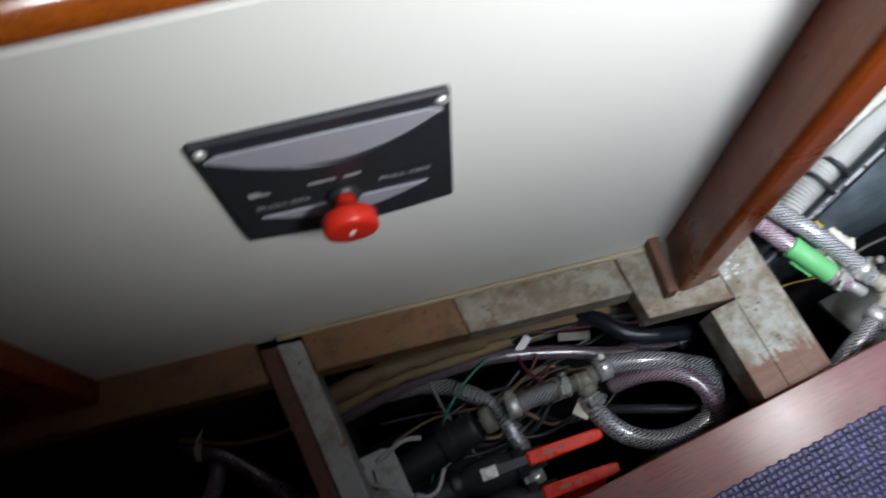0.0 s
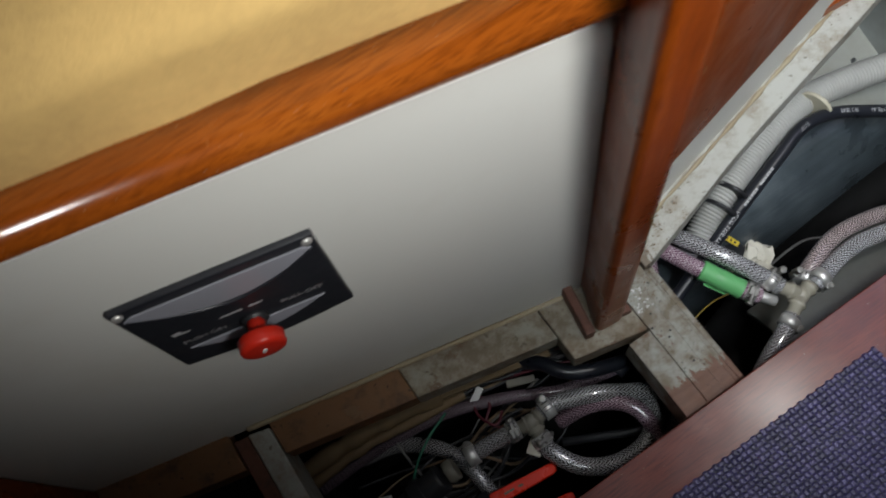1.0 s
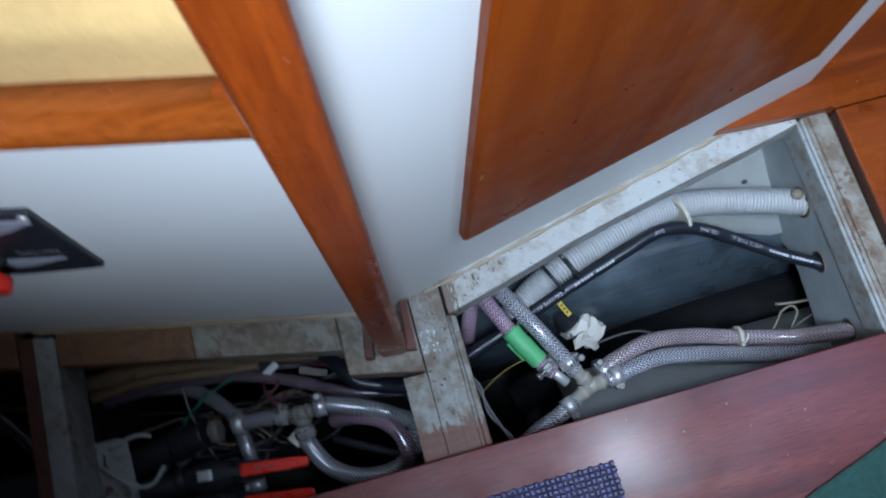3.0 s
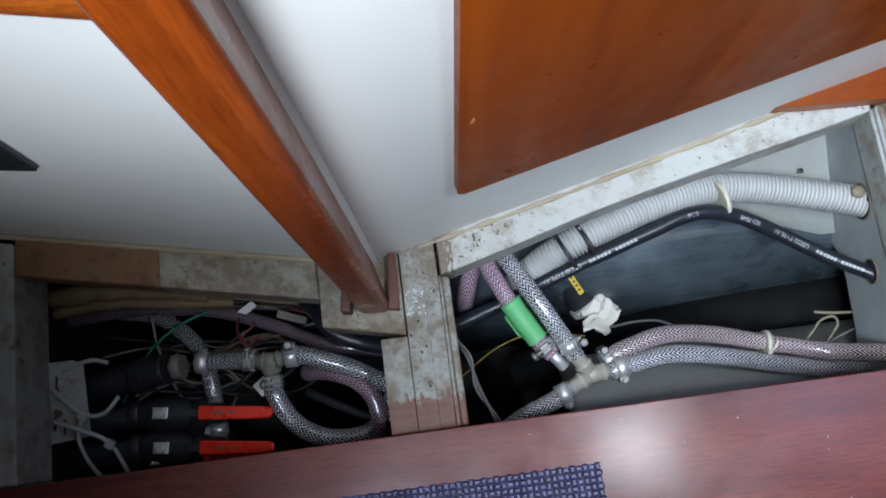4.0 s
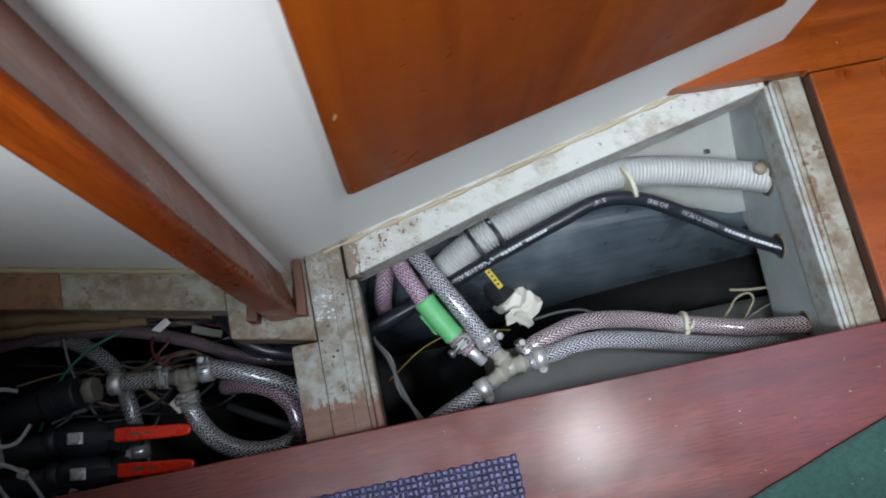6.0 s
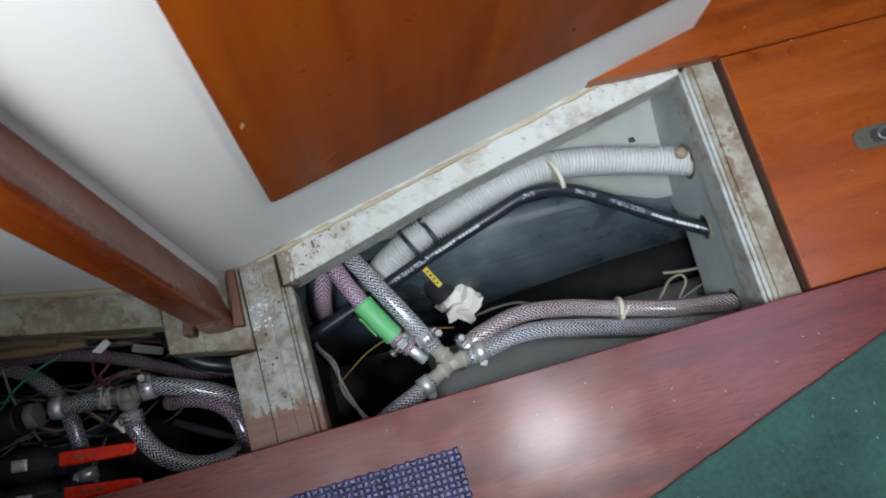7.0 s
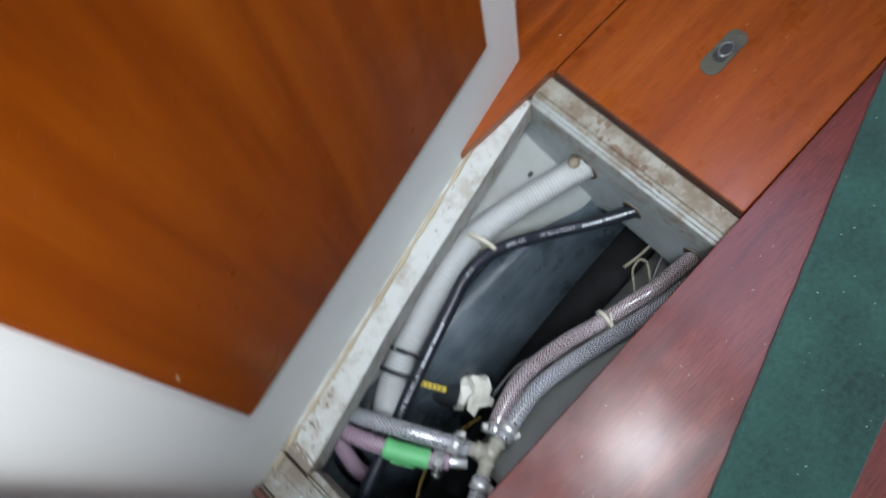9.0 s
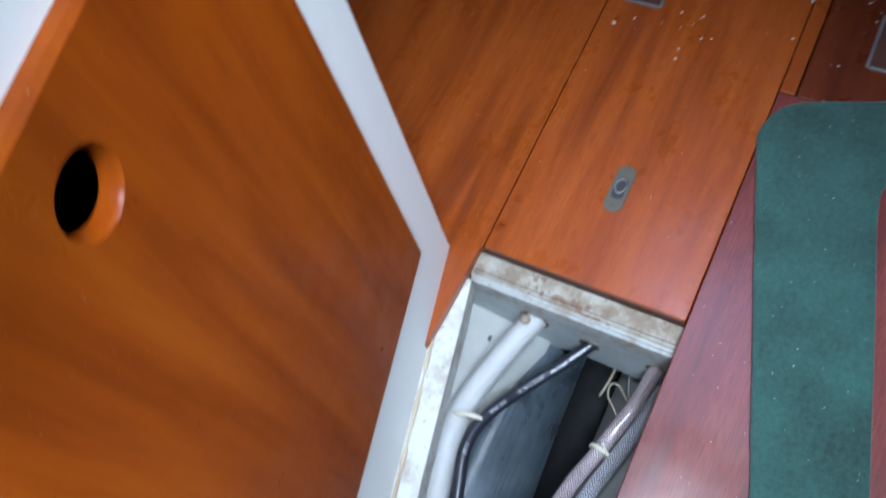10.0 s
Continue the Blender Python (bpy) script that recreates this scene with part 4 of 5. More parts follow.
for s0 in (total - 0.045, total - 0.315):
    hose_print(fuel, FUEL, 0.0078, s0, "", 0.0052, 0.30, [(0.0, 0.0035), (0.0045, 0.003), (0.0085, 0.0035), (0.013, 0.003), (0.017, 0.0035), (0.0215, 0.003), (0.030, 0.003), (0.034, 0.0035), (0.0385, 0.003), (0.0425, 0.003), (0.047, 0.0035), (0.0515, 0.003)])
    hose_print(fuel, FUEL, 0.0078, s0 - 0.064, "USCG TYPE A1", 0.0068, 0.30)
hose_print(fuel, FUEL, 0.0078, total - 0.172, "ISO 7840", 0.0068, 0.30)
hose_print(fuel, FUEL, 0.0078, total - 0.245, '5/16"', 0.0068, 0.30)
hose_print(fuel, FUEL, 0.0078, total - 0.447, "ISO 7840", 0.0068, 0.30)

HUB = (0.184, -0.056, -0.098)
LA = [(0.104, 0.094, -0.085), (0.114, 0.070, -0.078), (0.135, 0.029, -0.076), (0.157, -0.012, -0.084), (0.170, -0.036, -0.092)]
LB = [(0.087, 0.087, -0.088), (0.094, 0.062, -0.082), (0.114, 0.017, -0.082), (0.134, -0.016, -0.090), (0.146, -0.030, -0.095)]
LC = [(0.082, 0.090, -0.10), (0.070, 0.062, -0.120), (0.064, 0.046, -0.150), (0.064, 0.042, -0.20)]
LD = [(0.160, -0.068, -0.097), (0.140, -0.078, -0.097), (0.111, -0.089, -0.100), (0.074, -0.106, -0.110), (0.03, -0.12, -0.12)]
LE = [(0.205, -0.042, -0.112), (0.226, -0.034, -0.108), (0.271, -0.024, -0.112), (0.328, -0.029, -0.130), (0.384, -0.043, -0.145), (0.450, -0.062, -0.140), (0.480, -0.070, -0.117), (0.500, -0.0755, -0.096), (0.516, -0.080, -0.078)]
LF = [(0.203, -0.056, -0.100), (0.224, -0.052, -0.100), (0.274, -0.046, -0.105), (0.332, -0.055, -0.120), (0.398, -0.070, -0.140), (0.473, -0.084, -0.155), (0.544, -0.092, -0.165)]
hose("braided_hose", "clear braided water hose running down to the tee", LA, R, BRAID_SILVER)
pink = hose("braided_hose", "pink-tinted braided hose wrapped in green tape", LB, R * 0.97, BRAID_PINK)
hose("braided_hose", "short pink braided hose dropping into the bilge", LC, R * 1.05, BRAID_PINK)
hose("braided_hose", "clear braided hose passing under the plank", LD, R, BRAID_SILVER)
hose("braided_hose", "pinkish braided hose running to the end wall", LE, R, BRAID_ROSE)
hose("braided_hose", "silver-clear braided hose lying along the plank edge", LF, R, BRAID_SILVER)
tee("milky plastic hose tee with barbed branches", HUB, [(0.166, -0.030, -0.090), (0.156, -0.070, -0.097), (0.214, -0.053, -0.100)])
part("tape", tube([(0.1085, 0.029, -0.081), (0.120, 0.007, -0.084), (0.1325, -0.0135, -0.0895)], R * 1.16, 18, 0.003, wobble=0.10), GREEN_TAPE, pink, "wrap of bright green tape")
part("tape_flap", moved(box(0.026, 0.012, 0.0008, None, 0.0003), frame_on((0.112, 0.006, -0.091), (0.4, -0.7, -0.1), (0.3, 0.2, 1))), GREEN_TAPE, pink, "loose end of the green tape")
end = thing("hose_plug", "steel plug clamped in the end of the pink hose", "hose plug")
part("stub", rod((0.142, -0.026, -0.094), (0.158, -0.045, -0.101), 0.0062), STEEL, end)
for at, al, tn in (((0.164, -0.024, -0.088), (0.3, -0.9, -0.3), -40), ((0.139, -0.021, -0.092), (0.5, -0.8, -0.2), 60), ((0.151, -0.0725, -0.097), (1, 0.35, 0), 150), ((0.216, -0.053, -0.100), (1, 0.1, 0), 150), ((0.206, -0.042, -0.110), (0.8, 0.5, 0), -30)):
    clamp(at, al, R, tn)
strap((0.349, 0.110, -0.082), (0.97, 0.24, 0), 0.0215, TIE_WHITE, 0.018, -65)
strap((0.178, 0.076, -0.092), (0.8, 0.35, 0.2), 0.021, RUBBER, 0, -40)
strap((0.200, 0.083, -0.088), (0.8, 0.35, 0.1), 0.020, RUBBER, 0, -40)
strap((0.388, -0.048, -0.147), (1, -0.25, -0.05), 0.0165, TIE_WHITE, 0.012, 40)
spare = thing("spare_tie", "loose pale nylon tie looped behind the hoses", "cable tie")
part("tie_loop", tube([(0.440, -0.050, -0.168), (0.452, -0.038, -0.163), (0.463, -0.027, -0.162), (0.478, -0.024, -0.162), (0.483, -0.032, -0.164), (0.476, -0.042, -0.166), (0.466, -0.054, -0.170)], 0.0015, 6, 0.003), TIE_TAN, spare)
part("tail", tube([(0.460, -0.016, -0.166), (0.472, -0.019, -0.163), (0.490, -0.021, -0.165), (0.52, -0.022, -0.172)], 0.0018, 6, 0.004), TIE_TAN, spare)
hose("electric_wire", "thin pale wire hanging behind the hoses", [(0.470, -0.052, -0.172), (0.486, -0.046, -0.170), (0.506, -0.040, -0.178), (0.53, -0.036, -0.19)], 0.0012, WIRE_GREY, category="wire")

stump = thing("taped_pipe", "black pipe stub with its end wrapped in white tape", "pipe")
part("pipe", tube([(0.170, 0.098, -0.17), (0.184, 0.074, -0.19), (0.204, 0.047, -0.215), (0.228, 0.026, -0.245)], 0.019, 20, 0.005), RUBBER, stump)
wrap = tube([(0.210, 0.042, -0.217), (0.226, 0.029, -0.228), (0.239, 0.017, -0.234)], 0.0205, 13, 0.0065, wobble=0.9)
rw = random.Random(12)
for v in wrap.verts:
    v.co += Vector((rw.uniform(-1, 1), rw.uniform(-1, 1), rw.uniform(-1, 1))) * 0.0032
for f in wrap.faces:
    f.smooth = False
part("tape", wrap, WHITE_TAPE, stump, "crumpled white tape")
for k, (ax, ay, tw) in enumerate(((0.216, 0.012, 20), (0.232, 0.026, 70), (0.224, 0.006, -30))):
    fl = slab([(-0.016, -0.006), (0.010, -0.009), (0.018, 0.002), (0.004, 0.010), (-0.012, 0.006)], 0, 0.0008)
    bmesh.ops.subdivide_edges(fl, edges=list(fl.edges), cuts=2)
    for v in fl.verts:
        v.co.z += 0.006 * noise.noise(v.co * 120 + Vector((k, 0, 0)))
    part("tape_flap", moved(fl, pose(ax, ay, -0.213, 25 - 20 * k, 15 * k, tw)), WHITE_TAPE, stump)
tag = part("tag", moved(box(0.036, 0.0066, 0.001, None, 0.0003), frame_on((0.1935, 0.056, -0.1675), (0.42, -0.72, -0.35), (-0.2, -0.3, 1))), YELLOW_TAG, stump, "yellow printed tag")
for k in range(5):
    part("print_bar", moved(box(0.0026, 0.0028, 0.0004), frame_on((0.1935, 0.056, -0.1675), (0.42, -0.72, -0.35), (-0.2, -0.3, 1)) @ pose(-0.012 + 0.006 * k, 0, 0.0007)), INK_AND_SHADE, tag)
hose("exhaust_hose", "thick black rubber exhaust hose deep in the bilge", [(0.12, -0.05, -0.325), (0.26, -0.018, -0.31), (0.42, 0.0, -0.288), (0.60, 0.0, -0.268), (0.80, 0.0, -0.25)], 0.042, MATT_RUBBER, 0.008, None, 24)
hose("electric_cable", "thin grey electric cable hanging beside the cross beam", [(0.048, 0.02, -0.12), (0.047, 0.006, -0.14), (0.058, -0.016, -0.145), (0.066, -0.049, -0.145), (0.079, -0.088, -0.14), (0.09, -0.12, -0.14)], 0.0019, WIRE_GREY, category="cable")
hose("electric_cable", "thin grey electric cable hanging beside the cross beam", [(0.046, 0.02, -0.12), (0.049, 0.004, -0.138), (0.062, -0.018, -0.142), (0.063, -0.052, -0.147), (0.082, -0.087, -0.139), (0.094, -0.12, -0.14)], 0.0017, WIRE_GREY, category="cable")
hose("electric_wire", "thin yellow wire crossing the dark bilge", [(0.05, -0.03, -0.26), (0.10, 0.0, -0.25), (0.15, 0.01, -0.24), (0.21, 0.0, -0.25)], 0.0010, WIRE_YELLOW, category="wire")
hose("electric_wire", "thin pale wire lying behind the hoses", [(0.24, 0.005, -0.235), (0.27, 0.006, -0.222), (0.30, 0.002, -0.222), (0.34, -0.02, -0.23)], 0.0016, WIRE_GREY, category="wire")
part("bolt", moved(turned([(0.007, 0), (0.007, 0.004), (0.004, 0.006)], 6), pose(0.467, 0.146, -0.139, -16, 0, 0)), RUBBER, bilge)
part("screw", moved(turned([(0.0072, 0), (0.0072, 0.002), (0.004, 0.0035)], 16), frame_on((0.490, 0.094, -0.0660), (1, 0, 0))), GROT, ribbed, "corroded screw head")

# after bay
H1 = (-0.148, 0.001, -0.088)
M1 = [(-0.163, 0.003, -0.088), (-0.195, 0.008, -0.094), (-0.225, 0.010, -0.100)]
M2 = [(-0.134, 0.003, -0.088), (-0.116, 0.003, -0.086), (-0.072, -0.014, -0.090), (-0.036, -0.034, -0.100), (0.0, -0.055, -0.115)]
M3 = [(-0.150, -0.016, -0.094), (-0.149, -0.033, -0.100), (-0.132, -0.064, -0.105), (-0.101, -0.084, -0.106), (-0.063, -0.087, -0.106), (-0.038, -0.073, -0.107), (-0.026, -0.05, -0.112)]
M4 = [(-0.118, -0.012, -0.125), (-0.090, -0.017, -0.104), (-0.064, -0.029, -0.096), (-0.046, -0.050, -0.094), (-0.042, -0.078, -0.100), (-0.044, -0.105, -0.115)]
M5 = [(-0.330, 0.088, -0.162), (-0.291, 0.078, -0.155), (-0.258, 0.055, -0.150), (-0.236, 0.025, -0.147), (-0.228, -0.014, -0.150), (-0.227, -0.054, -0.160), (-0.230, -0.100, -0.175)]
M6 = [(-0.40, 0.085, -0.16), (-0.311, 0.086, -0.150), (-0.262, 0.080, -0.142), (-0.210, 0.069, -0.137), (-0.149, 0.045, -0.136), (-0.09, 0.015, -0.135), (-0.02, 0.0, -0.14)]
M7 = [(-0.33, -0.13, -0.15), (-0.22, -0.115, -0.15), (-0.12, -0.10, -0.145), (-0.05, -0.095, -0.14), (0.0, -0.08, -0.14)]
hose("braided_hose", "clear braided hose between the valve and the tee", M1, R * 0.95, BRAID_DARK_SILVER)
hose("braided_hose", "clear braided hose passing under the cross beam", M2, R, BRAID_DARK_SILVER)
hose("braided_hose", "clear braided hose bent in a tight loop", M3, R * 1.05, BRAID_DARK_SILVER)
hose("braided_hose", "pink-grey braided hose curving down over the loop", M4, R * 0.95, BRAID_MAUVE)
hose("braided_hose", "dark silver braided hose dropping between the valves", M5, R * 0.95, BRAID_DARK_SILVER)
hose("braided_hose", "dark thin braided hose along the back of the bay", M6, R * 0.75, BRAID_DARK)
hose("braided_hose", "dark braided hose under the plank edge", M7, R * 0.8, BRAID_DARK)
hose("fuel_hose", "black rubber hose curling out under the post block", [(-0.115, 0.068, -0.12), (-0.099, 0.050, -0.105), (-0.085, 0.028, -0.100), (-0.060, 0.012, -0.103), (-0.02, 0.0, -0.115)], 0.0085, FUEL_HOSE)
tee("dull grey plastic hose tee with barbed branches", H1, [(-0.166, 0.004, -0.089), (-0.128, 0.003, -0.087), (-0.150, -0.022, -0.096)], mat=GREY_TEE)
for at, al, tn in (((-0.170, 0.005, -0.089), (-1, 0.15, 0), 30), ((-0.222, 0.010, -0.099), (-1, 0.1, -0.1), 150), ((-0.126, 0.003, -0.087), (1, 0, 0), -30), ((-0.150, -0.020, -0.096), (0, -1, -0.2), 20), ((-0.228, -0.058, -0.162), (0, -1, -0.2), 120)):
    clamp(at, al, R, tn)
rag = part("scrap", moved(box(0.016, 0.018, 0.003, None, 0.001), frame_on((-0.160, -0.022, -0.100), (0.6, -0.8, 0.1))), WHITE_TAPE)
tagged(rag, "torn scrap of cream tape stuck beside the tee", "tape scrap")


def ball_valve(x, y, z, turn, reach):
    """A ball valve in a pipe that runs along x: body, hexagon nuts, lever with a red grip."""
    v = thing("ball_valve", "blackened ball valve with a red vinyl lever", "ball valve", "valves in the bilge")
    m = pose(x, y, z, 0, 0, turn)
    part("body", moved(smooth(turned([(0.011, -0.05), (0.011, -0.03), (0.017, -0.018), (0.019, 0), (0.017, 0.018), (0.011, 0.03), (0.011, 0.06)], 24)), m @ pose(0, 0, 0, 0, 90, 0)), RUBBER, v)
    for dx in (-0.034, 0.034):
        part("nut", moved(turned([(0.0155, -0.006), (0.0165, -0.004), (0.0165, 0.004), (0.0155, 0.006)], 6), m @ pose(dx, 0, 0, 0, 90, 0)), RUBBER, v)
    part("stem", moved(turned([(0.006, 0.012), (0.006, 0.024), (0.004, 0.025)], 12), m), DULL_BRASS, v)
    part("bolt", moved(turned([(0.0060, 0.0275), (0.0060, 0.0315), (0.0048, 0.0325)], 6), m), STEEL, v)
    part("washer", moved(box(0.016, 0.012, 0.0016, None, 0.0005), m @ pose(0.0, 0, 0.0268)), STEEL, v)
    arm = [(-0.010, -0.008), (0.010, -0.008), (0.040, -0.006), (0.046, -0.006), (0.046, 0.006), (0.040, 0.006), (0.010, 0.008), (-0.010, 0.008)]
    lever = part("lever", moved(slab([(x, y * 0.7) for x, y in arm], 0.0235, 0.026, 0.0005, 1), m), RUBBER, v)
    grip = [(0.040, -0.0066), (0.044, -0.0074), (reach - 0.006, -0.0062), (reach, -0.0045), (reach + 0.001, 0), (reach, 0.0045), (reach - 0.006, 0.0062), (0.044, 0.0074), (0.040, 0.0066)]
    part("grip", moved(slab(grip, 0.0215, 0.0285, 0.0018, 2), m), RED_GRIP, lever, "red vinyl grip")
    for k, bw in ((0, 0.012), (1, 0.006)):
        part("print_bar", moved(box(bw, 0.0024, 0.0002), m @ pose(0.062 + 0.014 * k, 0, 0.02865)), DULL_BRASS, lever)
    return v


ball_valve(-0.272, -0.036, -0.130, -7, 0.118)
ball_valve(-0.273, -0.072, -0.130, -7, 0.118)
ball_valve(-0.285, -0.083, -0.152, -4, 0.115)
pipe = thing("black_pipe", "black plastic pipe and elbow lying over the valves", "pipe")
part("barrel", tube([(-0.395, -0.012, -0.15), (-0.36, 0.0, -0.13), (-0.31, 0.006, -0.118), (-0.262, 0.010, -0.106)], 0.0165, 20, 0.005), RUBBER, pipe)
part("nut", moved(turned([(0.0130, -0.006), (0.0145, -0.004), (0.0145, 0.004), (0.0130, 0.006)], 6), frame_on((-0.250, 0.010, -0.104), (1, 0, 0.2)) @ pose(0, 0, 0, 0, 90, 0)), GREY_TEE, pipe)
part("collar", tube([(-0.300, 0.007, -0.117), (-0.285, 0.0085, -0.113)], 0.0195, 20, 0.003), RUBBER, pipe)
for y0, z0 in ((-0.036, -0.13), (-0.072, -0.13)):
    part("branch", tube([(-0.40, y0 + 0.005, z0 - 0.01), (-0.36, y0 + 0.003, z0), (-0.31, y0 + 0.002, z0)], 0.0135, 16, 0.006), RUBBER, pipe)

label = thing("label_plate", "scuffed white label plate tied to the valves", "label plate")
LM = pose(-0.383, -0.012, -0.092, 12, 14, 4)
part("plate", moved(slab([(-0.016, -0.043), (0.036, -0.041), (0.038, 0.036), (0.028, 0.041), (-0.015, 0.043)], -0.001, 0.001, 0.0005, 1), LM), FLAKED, label)
for k, (bx, by, bw, bh) in enumerate(((0.002, 0.030, 0.018, 0.003), (0.010, 0.021, 0.012, 0.0025), (0.004, -0.018, 0.022, 0.003), (0.012, -0.027, 0.016, 0.0025))):
    part("ink_bar", moved(box(bw, bh, 0.0003), LM @ pose(bx, by, 0.0012, 0, 0, 80)), INK_AND_SHADE, label)
for hx in (0.012, -0.012):
    part("eyelet", moved(turned([(0.004, 0.0008), (0.004, 0.0016)], 12), LM @ pose(0.008, hx, 0)), FLAKED_RED, label)
for pts in (((-0.377, 0.002, -0.086), (-0.358, -0.014, -0.076), (-0.342, -0.029, -0.082), (-0.325, -0.03, -0.088), (-0.310, -0.014, -0.092)),
            ((-0.375, -0.032, -0.086), (-0.345, -0.044, -0.074), (-0.318, -0.060, -0.080), (-0.306, -0.092, -0.098)),
            ((-0.344, -0.030, -0.082), (-0.352, -0.050, -0.088), (-0.348, -0.075, -0.10), (-0.338, -0.098, -0.118)),
            ((-0.365, 0.020, -0.086), (-0.335, 0.026, -0.082), (-0.318, 0.022, -0.088))):
    c = thing("cable_tie", "greyish nylon cable tie holding the label plate", "cable tie", "cable ties in the bilge")
    part("tail", tube(pts, 0.0023, 8, 0.003), TIE_GREY, c)
for at in ((-0.343, -0.029, -0.080), (-0.316, -0.062, -0.078)):
    hb = thing("cable_tie", "head of a greyish nylon cable tie", "cable tie", "cable ties in the bilge")
    part("head", moved(box(0.010, 0.009, 0.008, None, 0.002), pose(*at, 20, 10, -35)), TIE_GREY, hb)

loom = thing("wire_loom", "tan taped wire loom along the back of the bay", "wire loom")
part("sleeve", tube([(-0.392, 0.104, -0.115), (-0.323, 0.102, -0.107), (-0.255, 0.094, -0.106), (-0.215, 0.087, -0.113)], 0.0105, 14, 0.005, wobble=0.35), CLOTH_LOOM, loom)
part("sleeve", tube([(-0.390, 0.088, -0.122), (-0.323, 0.090, -0.115), (-0.255, 0.082, -0.118), (-0.19, 0.076, -0.122)], 0.006, 12, 0.005, wobble=0.35), CLOTH_LOOM, loom)
part("lath", moved(box(0.15, 0.010, 0.005, None, 0.001), frame_on((-0.155, 0.074, -0.112), (1, -0.22, -0.05))), CLOTH_LOOM, loom, "bare wooden lath")
for k in range(9):
    rnd = random.Random(40 + k)
    mt = (RUBBER, WIRE_RED, WIRE_GREY, RUBBER, TAN_LOOM, RUBBER, WIRE_RED, RUBBER, WIRE_GREY)[k]
    pts = [(-0.39 + 0.065 * i, 0.100 - 0.0016 * i * i + rnd.uniform(-0.012, 0.012), -0.125 - 0.012 * (k % 3) + rnd.uniform(-0.012, 0.01)) for i in range(7)]
    hose("electric_wire", "electric wire lying with the loom in the bilge", pts, rnd.uniform(0.0012, 0.0026), mt, 0.005, None, 8, "wire")
for k, (mt, pts) in enumerate(((WIRE_GREEN, ((-0.33, -0.02, -0.15), (-0.29, 0.03, -0.125), (-0.255, 0.055, -0.12), (-0.22, 0.07, -0.125))),
                               (WIRE_GREY, ((-0.285, 0.075, -0.13), (-0.283, 0.04, -0.14), (-0.275, 0.0, -0.16), (-0.262, -0.04, -0.19))),
                               (WIRE_RED, ((-0.186, 0.066, -0.135), (-0.190, 0.045, -0.125), (-0.180, 0.025, -0.12), (-0.165, 0.035, -0.125))),
                               (WIRE_RED, ((-0.178, 0.070, -0.135), (-0.172, 0.05, -0.13), (-0.186, 0.035, -0.13), (-0.170, 0.015, -0.14))),
                               (WIRE_GREY, ((-0.13, 0.07, -0.13), (-0.10, 0.055, -0.12), (-0.06, 0.035, -0.125), (-0.02, 0.03, -0.13))),
                               (WIRE_RED, ((-0.13, 0.06, -0.125), (-0.09, 0.045, -0.118), (-0.05, 0.03, -0.12), (-0.01, 0.03, -0.13))),
                               (RUBBER, ((-0.25, -0.01, -0.2), (-0.22, 0.03, -0.19), (-0.2, 0.0, -0.18), (-0.23, -0.04, -0.2))),
                               (WIRE_GREY, ((-0.30, 0.0, -0.2), (-0.25, 0.02, -0.18), (-0.21, -0.01, -0.19), (-0.24, -0.06, -0.2))),
                               (RUBBER, ((-0.125, -0.03, -0.16), (-0.09, -0.05, -0.14), (-0.05, -0.07, -0.13), (-0.02, -0.07, -0.13))))):
    hose("electric_wire", "loose electric wire in the bilge", pts, 0.0016 if k < 8 else 0.005, mt, 0.004, None, 8, "wire")
for k in range(16):
    rnd = random.Random(300 + k)
    x0, x1 = rnd.uniform(-0.37, -0.24), rnd.uniform(-0.19, -0.03)
    y0, y1 = rnd.uniform(-0.02, 0.09), rnd.uniform(-0.03, 0.05)
    pts = [(x0 + (x1 - x0) * i / 5, y0 + (y1 - y0) * i / 5 + rnd.uniform(-0.02, 0.02), -0.150 - 0.004 * (k % 5) + rnd.uniform(-0.014, 0.012)) for i in range(6)]
    hose("electric_wire", "electric wire tangled in the dark bilge", pts, rnd.uniform(0.0011, 0.0022), (RUBBER, WIRE_GREY, TAN_LOOM, RUBBER, RUBBER, TAN_LOOM, WIRE_GREY, RUBBER)[k % 8], 0.006, None, 8, "wire")
wt = thing("wire_tag", "white folded tag on a wire", "wire tag")
part("flag", moved(box(0.022, 0.0085, 0.002, None, 0.0006), frame_on((-0.179, 0.067, -0.130), (0.85, 0.5, 0.1))), WHITE_PRINT, wt)
wt2 = thing("wire_tag", "dull grey tape flag wrapped on wires", "wire tag")
part("flag", moved(box(0.034, 0.009, 0.004, None, 0.0012), frame_on((-0.128, 0.050, -0.122), (0.9, -0.35, 0.0))), GREY_TEE, wt2)

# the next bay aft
hose("braided_hose", "darker braided hose in the dark next bay", [(-0.80, 0.22, -0.15), (-0.613, 0.164, -0.150), (-0.528, 0.119, -0.150), (-0.494, 0.081, -0.160), (-0.466, 0.030, -0.170), (-0.45, -0.05, -0.19)], 0.0105, BRAID_DARK)
hose("braided_hose", "pink-tinted braided hose in the dark next bay", [(-0.64, -0.02, -0.2), (-0.58, 0.05, -0.19), (-0.54, 0.08, -0.18), (-0.52, 0.11, -0.175)], 0.0095, BRAID_PINK)
hose("electric_wire", "yellow wire tied above the dark hose", [(-0.60, 0.166, -0.132), (-0.536, 0.131, -0.130), (-0.489, 0.105, -0.130), (-0.434, 0.094, -0.130), (-0.40, 0.095, -0.13)], 0.0022, WIRE_YELLOW, category="wire")
strap((-0.528, 0.121, -0.145), (0.85, -0.45, 0), 0.0135, TIE_WHITE, 0.02, 30)


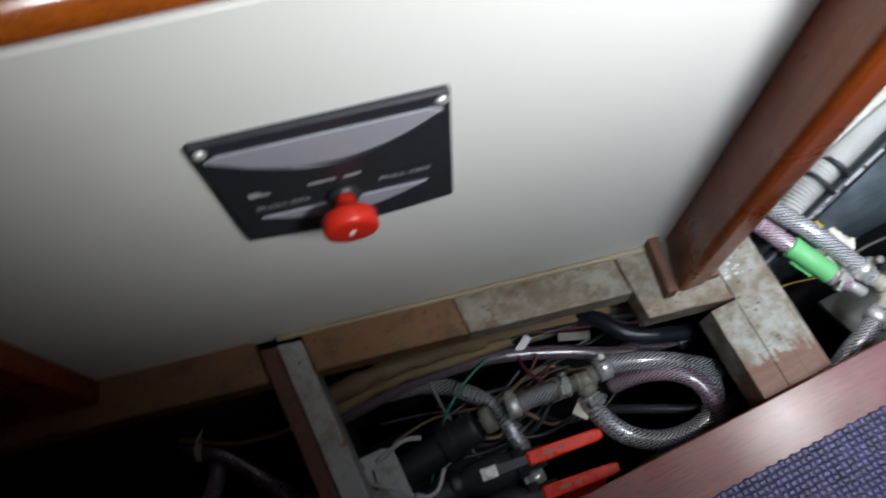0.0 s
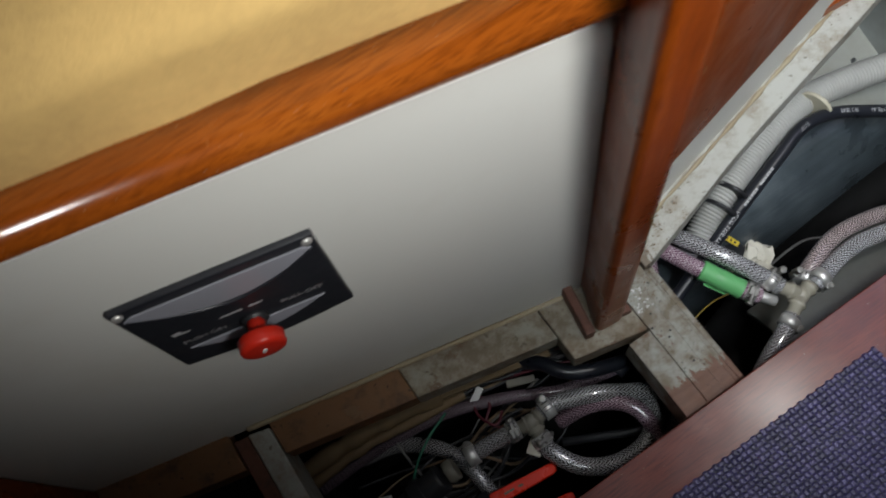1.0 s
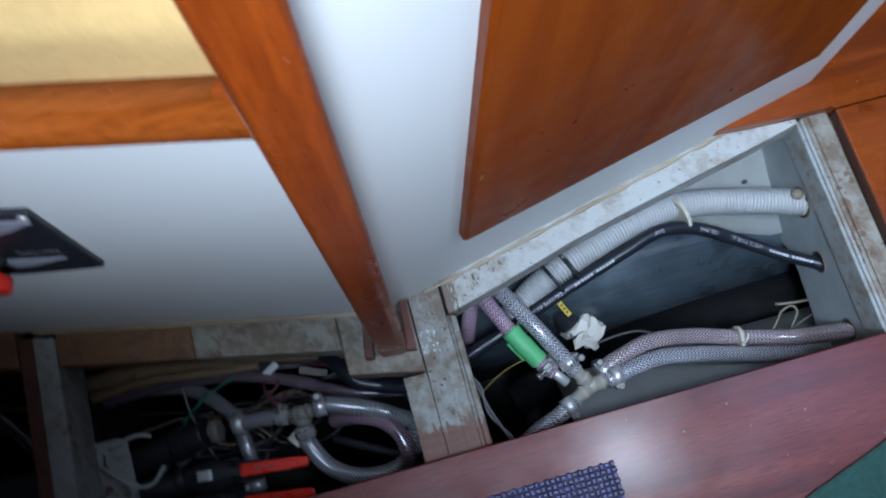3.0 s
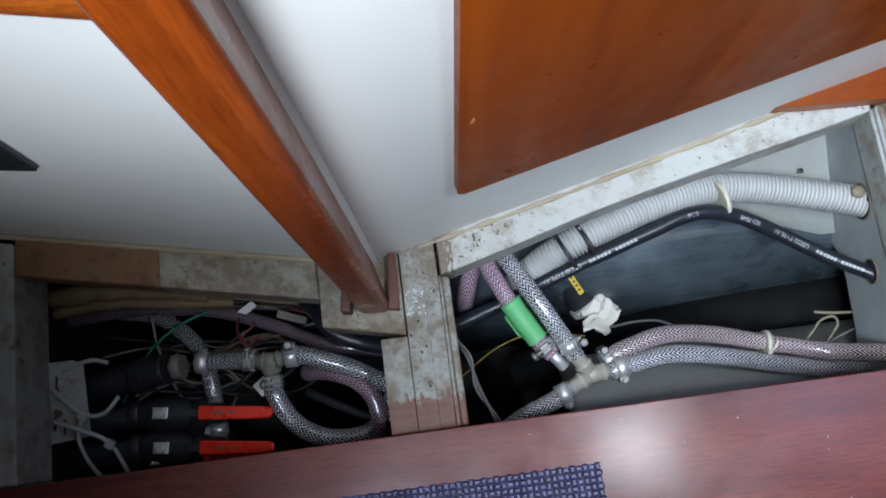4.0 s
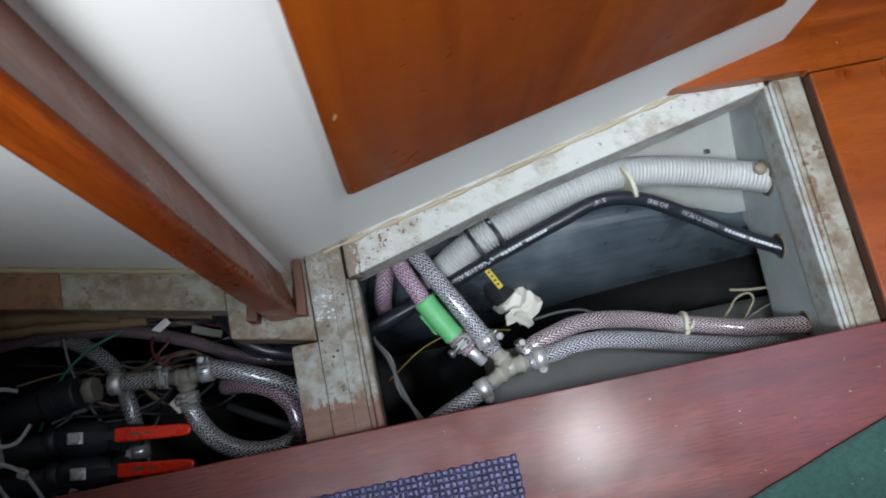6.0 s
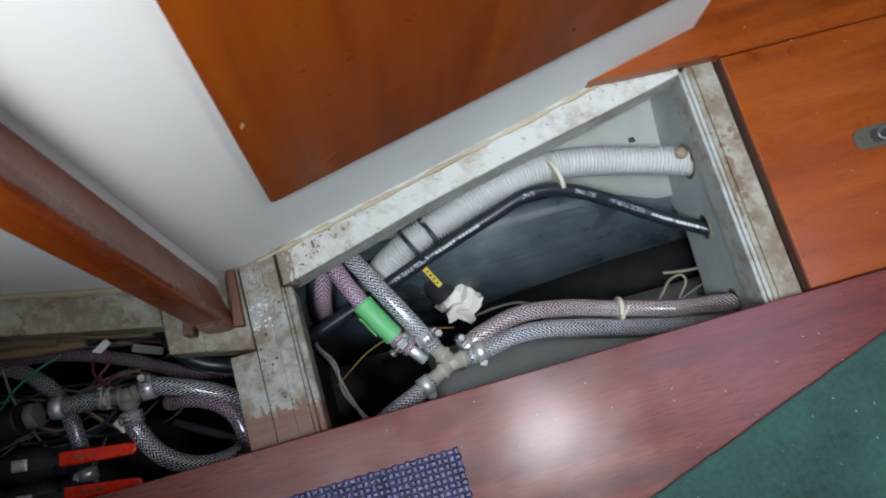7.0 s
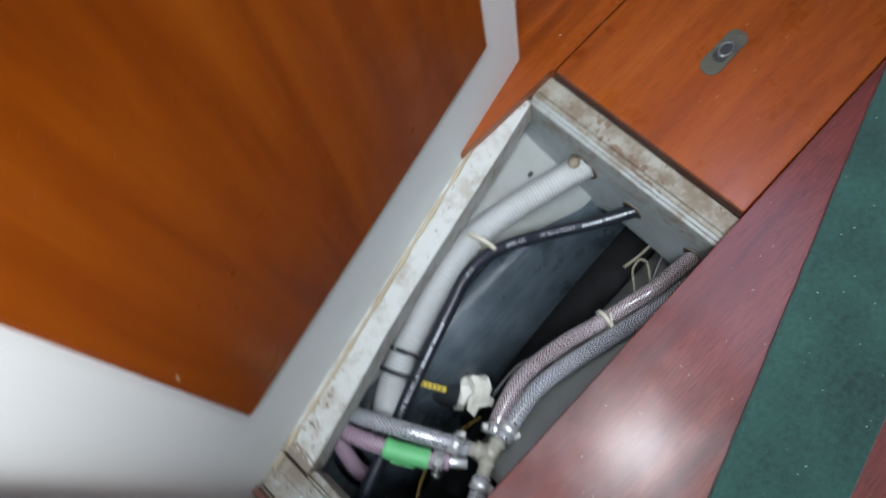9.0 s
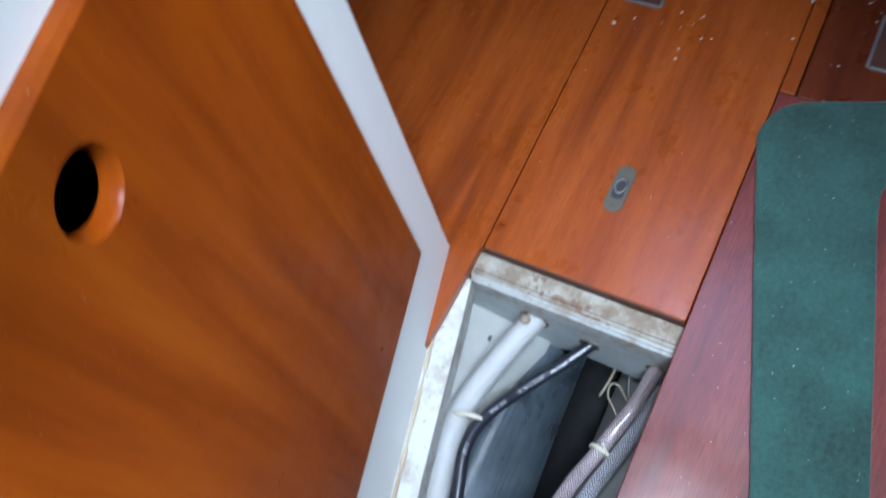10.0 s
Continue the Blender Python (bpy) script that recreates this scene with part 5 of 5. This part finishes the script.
# ---- grit, nail heads and crumbs of paint ----
def crumbs(n, x0, x1, y0, y1, z, size, mat, name, label, seed, skip=None):
    rnd = random.Random(seed)
    bm = bmesh.new()
    for _ in range(n):
        x, y = rnd.uniform(x0, x1), rnd.uniform(y0, y1)
        if skip and skip(x, y):
            continue
        s = size * rnd.uniform(0.4, 1.3)
        c = Vector((x, y, z + s * 0.3))
        v = [bm.verts.new(c + Vector((s * rnd.uniform(0.5, 1) * math.cos(a), s * rnd.uniform(0.5, 1) * math.sin(a), -s * 0.3))) for a in (0, 1.6, 3.1, 4.7)]
        t = bm.verts.new(c + Vector((0, 0, s * 0.3)))
        for k in range(4):
            bm.faces.new((v[k], v[(k + 1) % 4], t))
    tagged(part(name, bm, mat), label, "debris", kind="stuff")


on_plank = lambda x, y: not (y < EDGE - 0.005 or (x > HATCH + 0.01 and y < SEAM + 0.3))
crumbs(420, 0.0, 1.1, -0.40, 0.42, 0.0, 0.0007, WHITE_TAPE, "floor_crumbs", "pale crumbs of paint and lint on the floor", 5, on_plank)
crumbs(110, 0.86, 1.12, -0.21, 0.20, 0.0, 0.0022, WHITE_TAPE, "salt_crumbs", "white crumbs near the lifting rings", 6, lambda x, y: noise.noise(Vector((x * 12, y * 12, 3))) < 0.05)
crumbs(110, 0.3, 0.88, -0.32, -0.10, 0.0072, 0.0007, WHITE_TAPE, "carpet_lint", "white lint on the green carpet mat", 7, lambda x, y: not (-0.319 + (x - 0.429) * 0.237 + 0.006 < y < -0.247 + (x - 0.306) * 0.3055))
crumbs(26, 0.003, 0.021, 0.018, 0.044, LOW, 0.0022, WHITE_PRINT, "paint_splashes", "white paint splashes on the cross beam", 28)
crumbs(150, 0.042, 0.12, 0.060, 0.110, LOW + 0.001, 0.0016, TAN_LOOM, "bearer_grit", "brown grit on the end of the wall bearer", 29, lambda x, y: not (0.057 + 0.27 * (x - 0.048) < y < wall_y(x) - 0.003) or noise.noise(Vector((x * 60, y * 60, 1))) < -0.05)
crumbs(120, 0.10, 0.49, 0.075, 0.19, LOW + 0.001, 0.0011, TAN_LOOM, "bearer_grit", "brown specks along the wall bearer", 30, lambda x, y: not (wall_y(x) - 0.016 < y < wall_y(x) - 0.004))
crumbs(220, 0.390, 0.53, 0.160, 0.178, LOW + 0.001, 0.0014, TAN_LOOM, "bearer_grit", "brown grit by the plank's tip", 31, lambda x, y: y < 0.168 + 0.03 * (0.5 - x) or noise.noise(Vector((x * 50, y * 50, 5))) < -0.1)
crumbs(160, 0.0, 0.046, EDGE, 0.08, LOW, 0.0007, INK_AND_SHADE, "beam_grit", "dark grit on the cross beam", 8)
crumbs(260, 0.0, 0.046, 0.025, 0.092, LOW, 0.0011, TAN_LOOM, "beam_grit", "brown grit on the cross beam", 18)
crumbs(90, -0.08, -0.002, 0.012, 0.09, LOW + 0.0015, 0.0014, TAN_LOOM, "block_grit", "brown grit round the post foot", 19)
crumbs(120, 0.502, 0.534, EDGE, 0.16, LOW, 0.0011, GROT, "beam_grit", "rusty grit on the end bearer", 9)
nail = turned([(0.0013, 0), (0.0013, 0.0004), (0.0008, 0.0006)], 8)
nm = bpy.data.meshes.new("nail")
nail.to_mesh(nm)
nm.materials.append(INK_AND_SHADE)
for px, py, par in ((0.0035, -0.001, beam), (0.012, 0.012, beam), (0.017, -0.013, beam), (0.016, -0.051, beam), (0.012, -0.018, beam), (0.031, 0.04, beam)):
    o = new("nail", nm)
    o.matrix_world, o.parent = pose(px, py, LOW), par
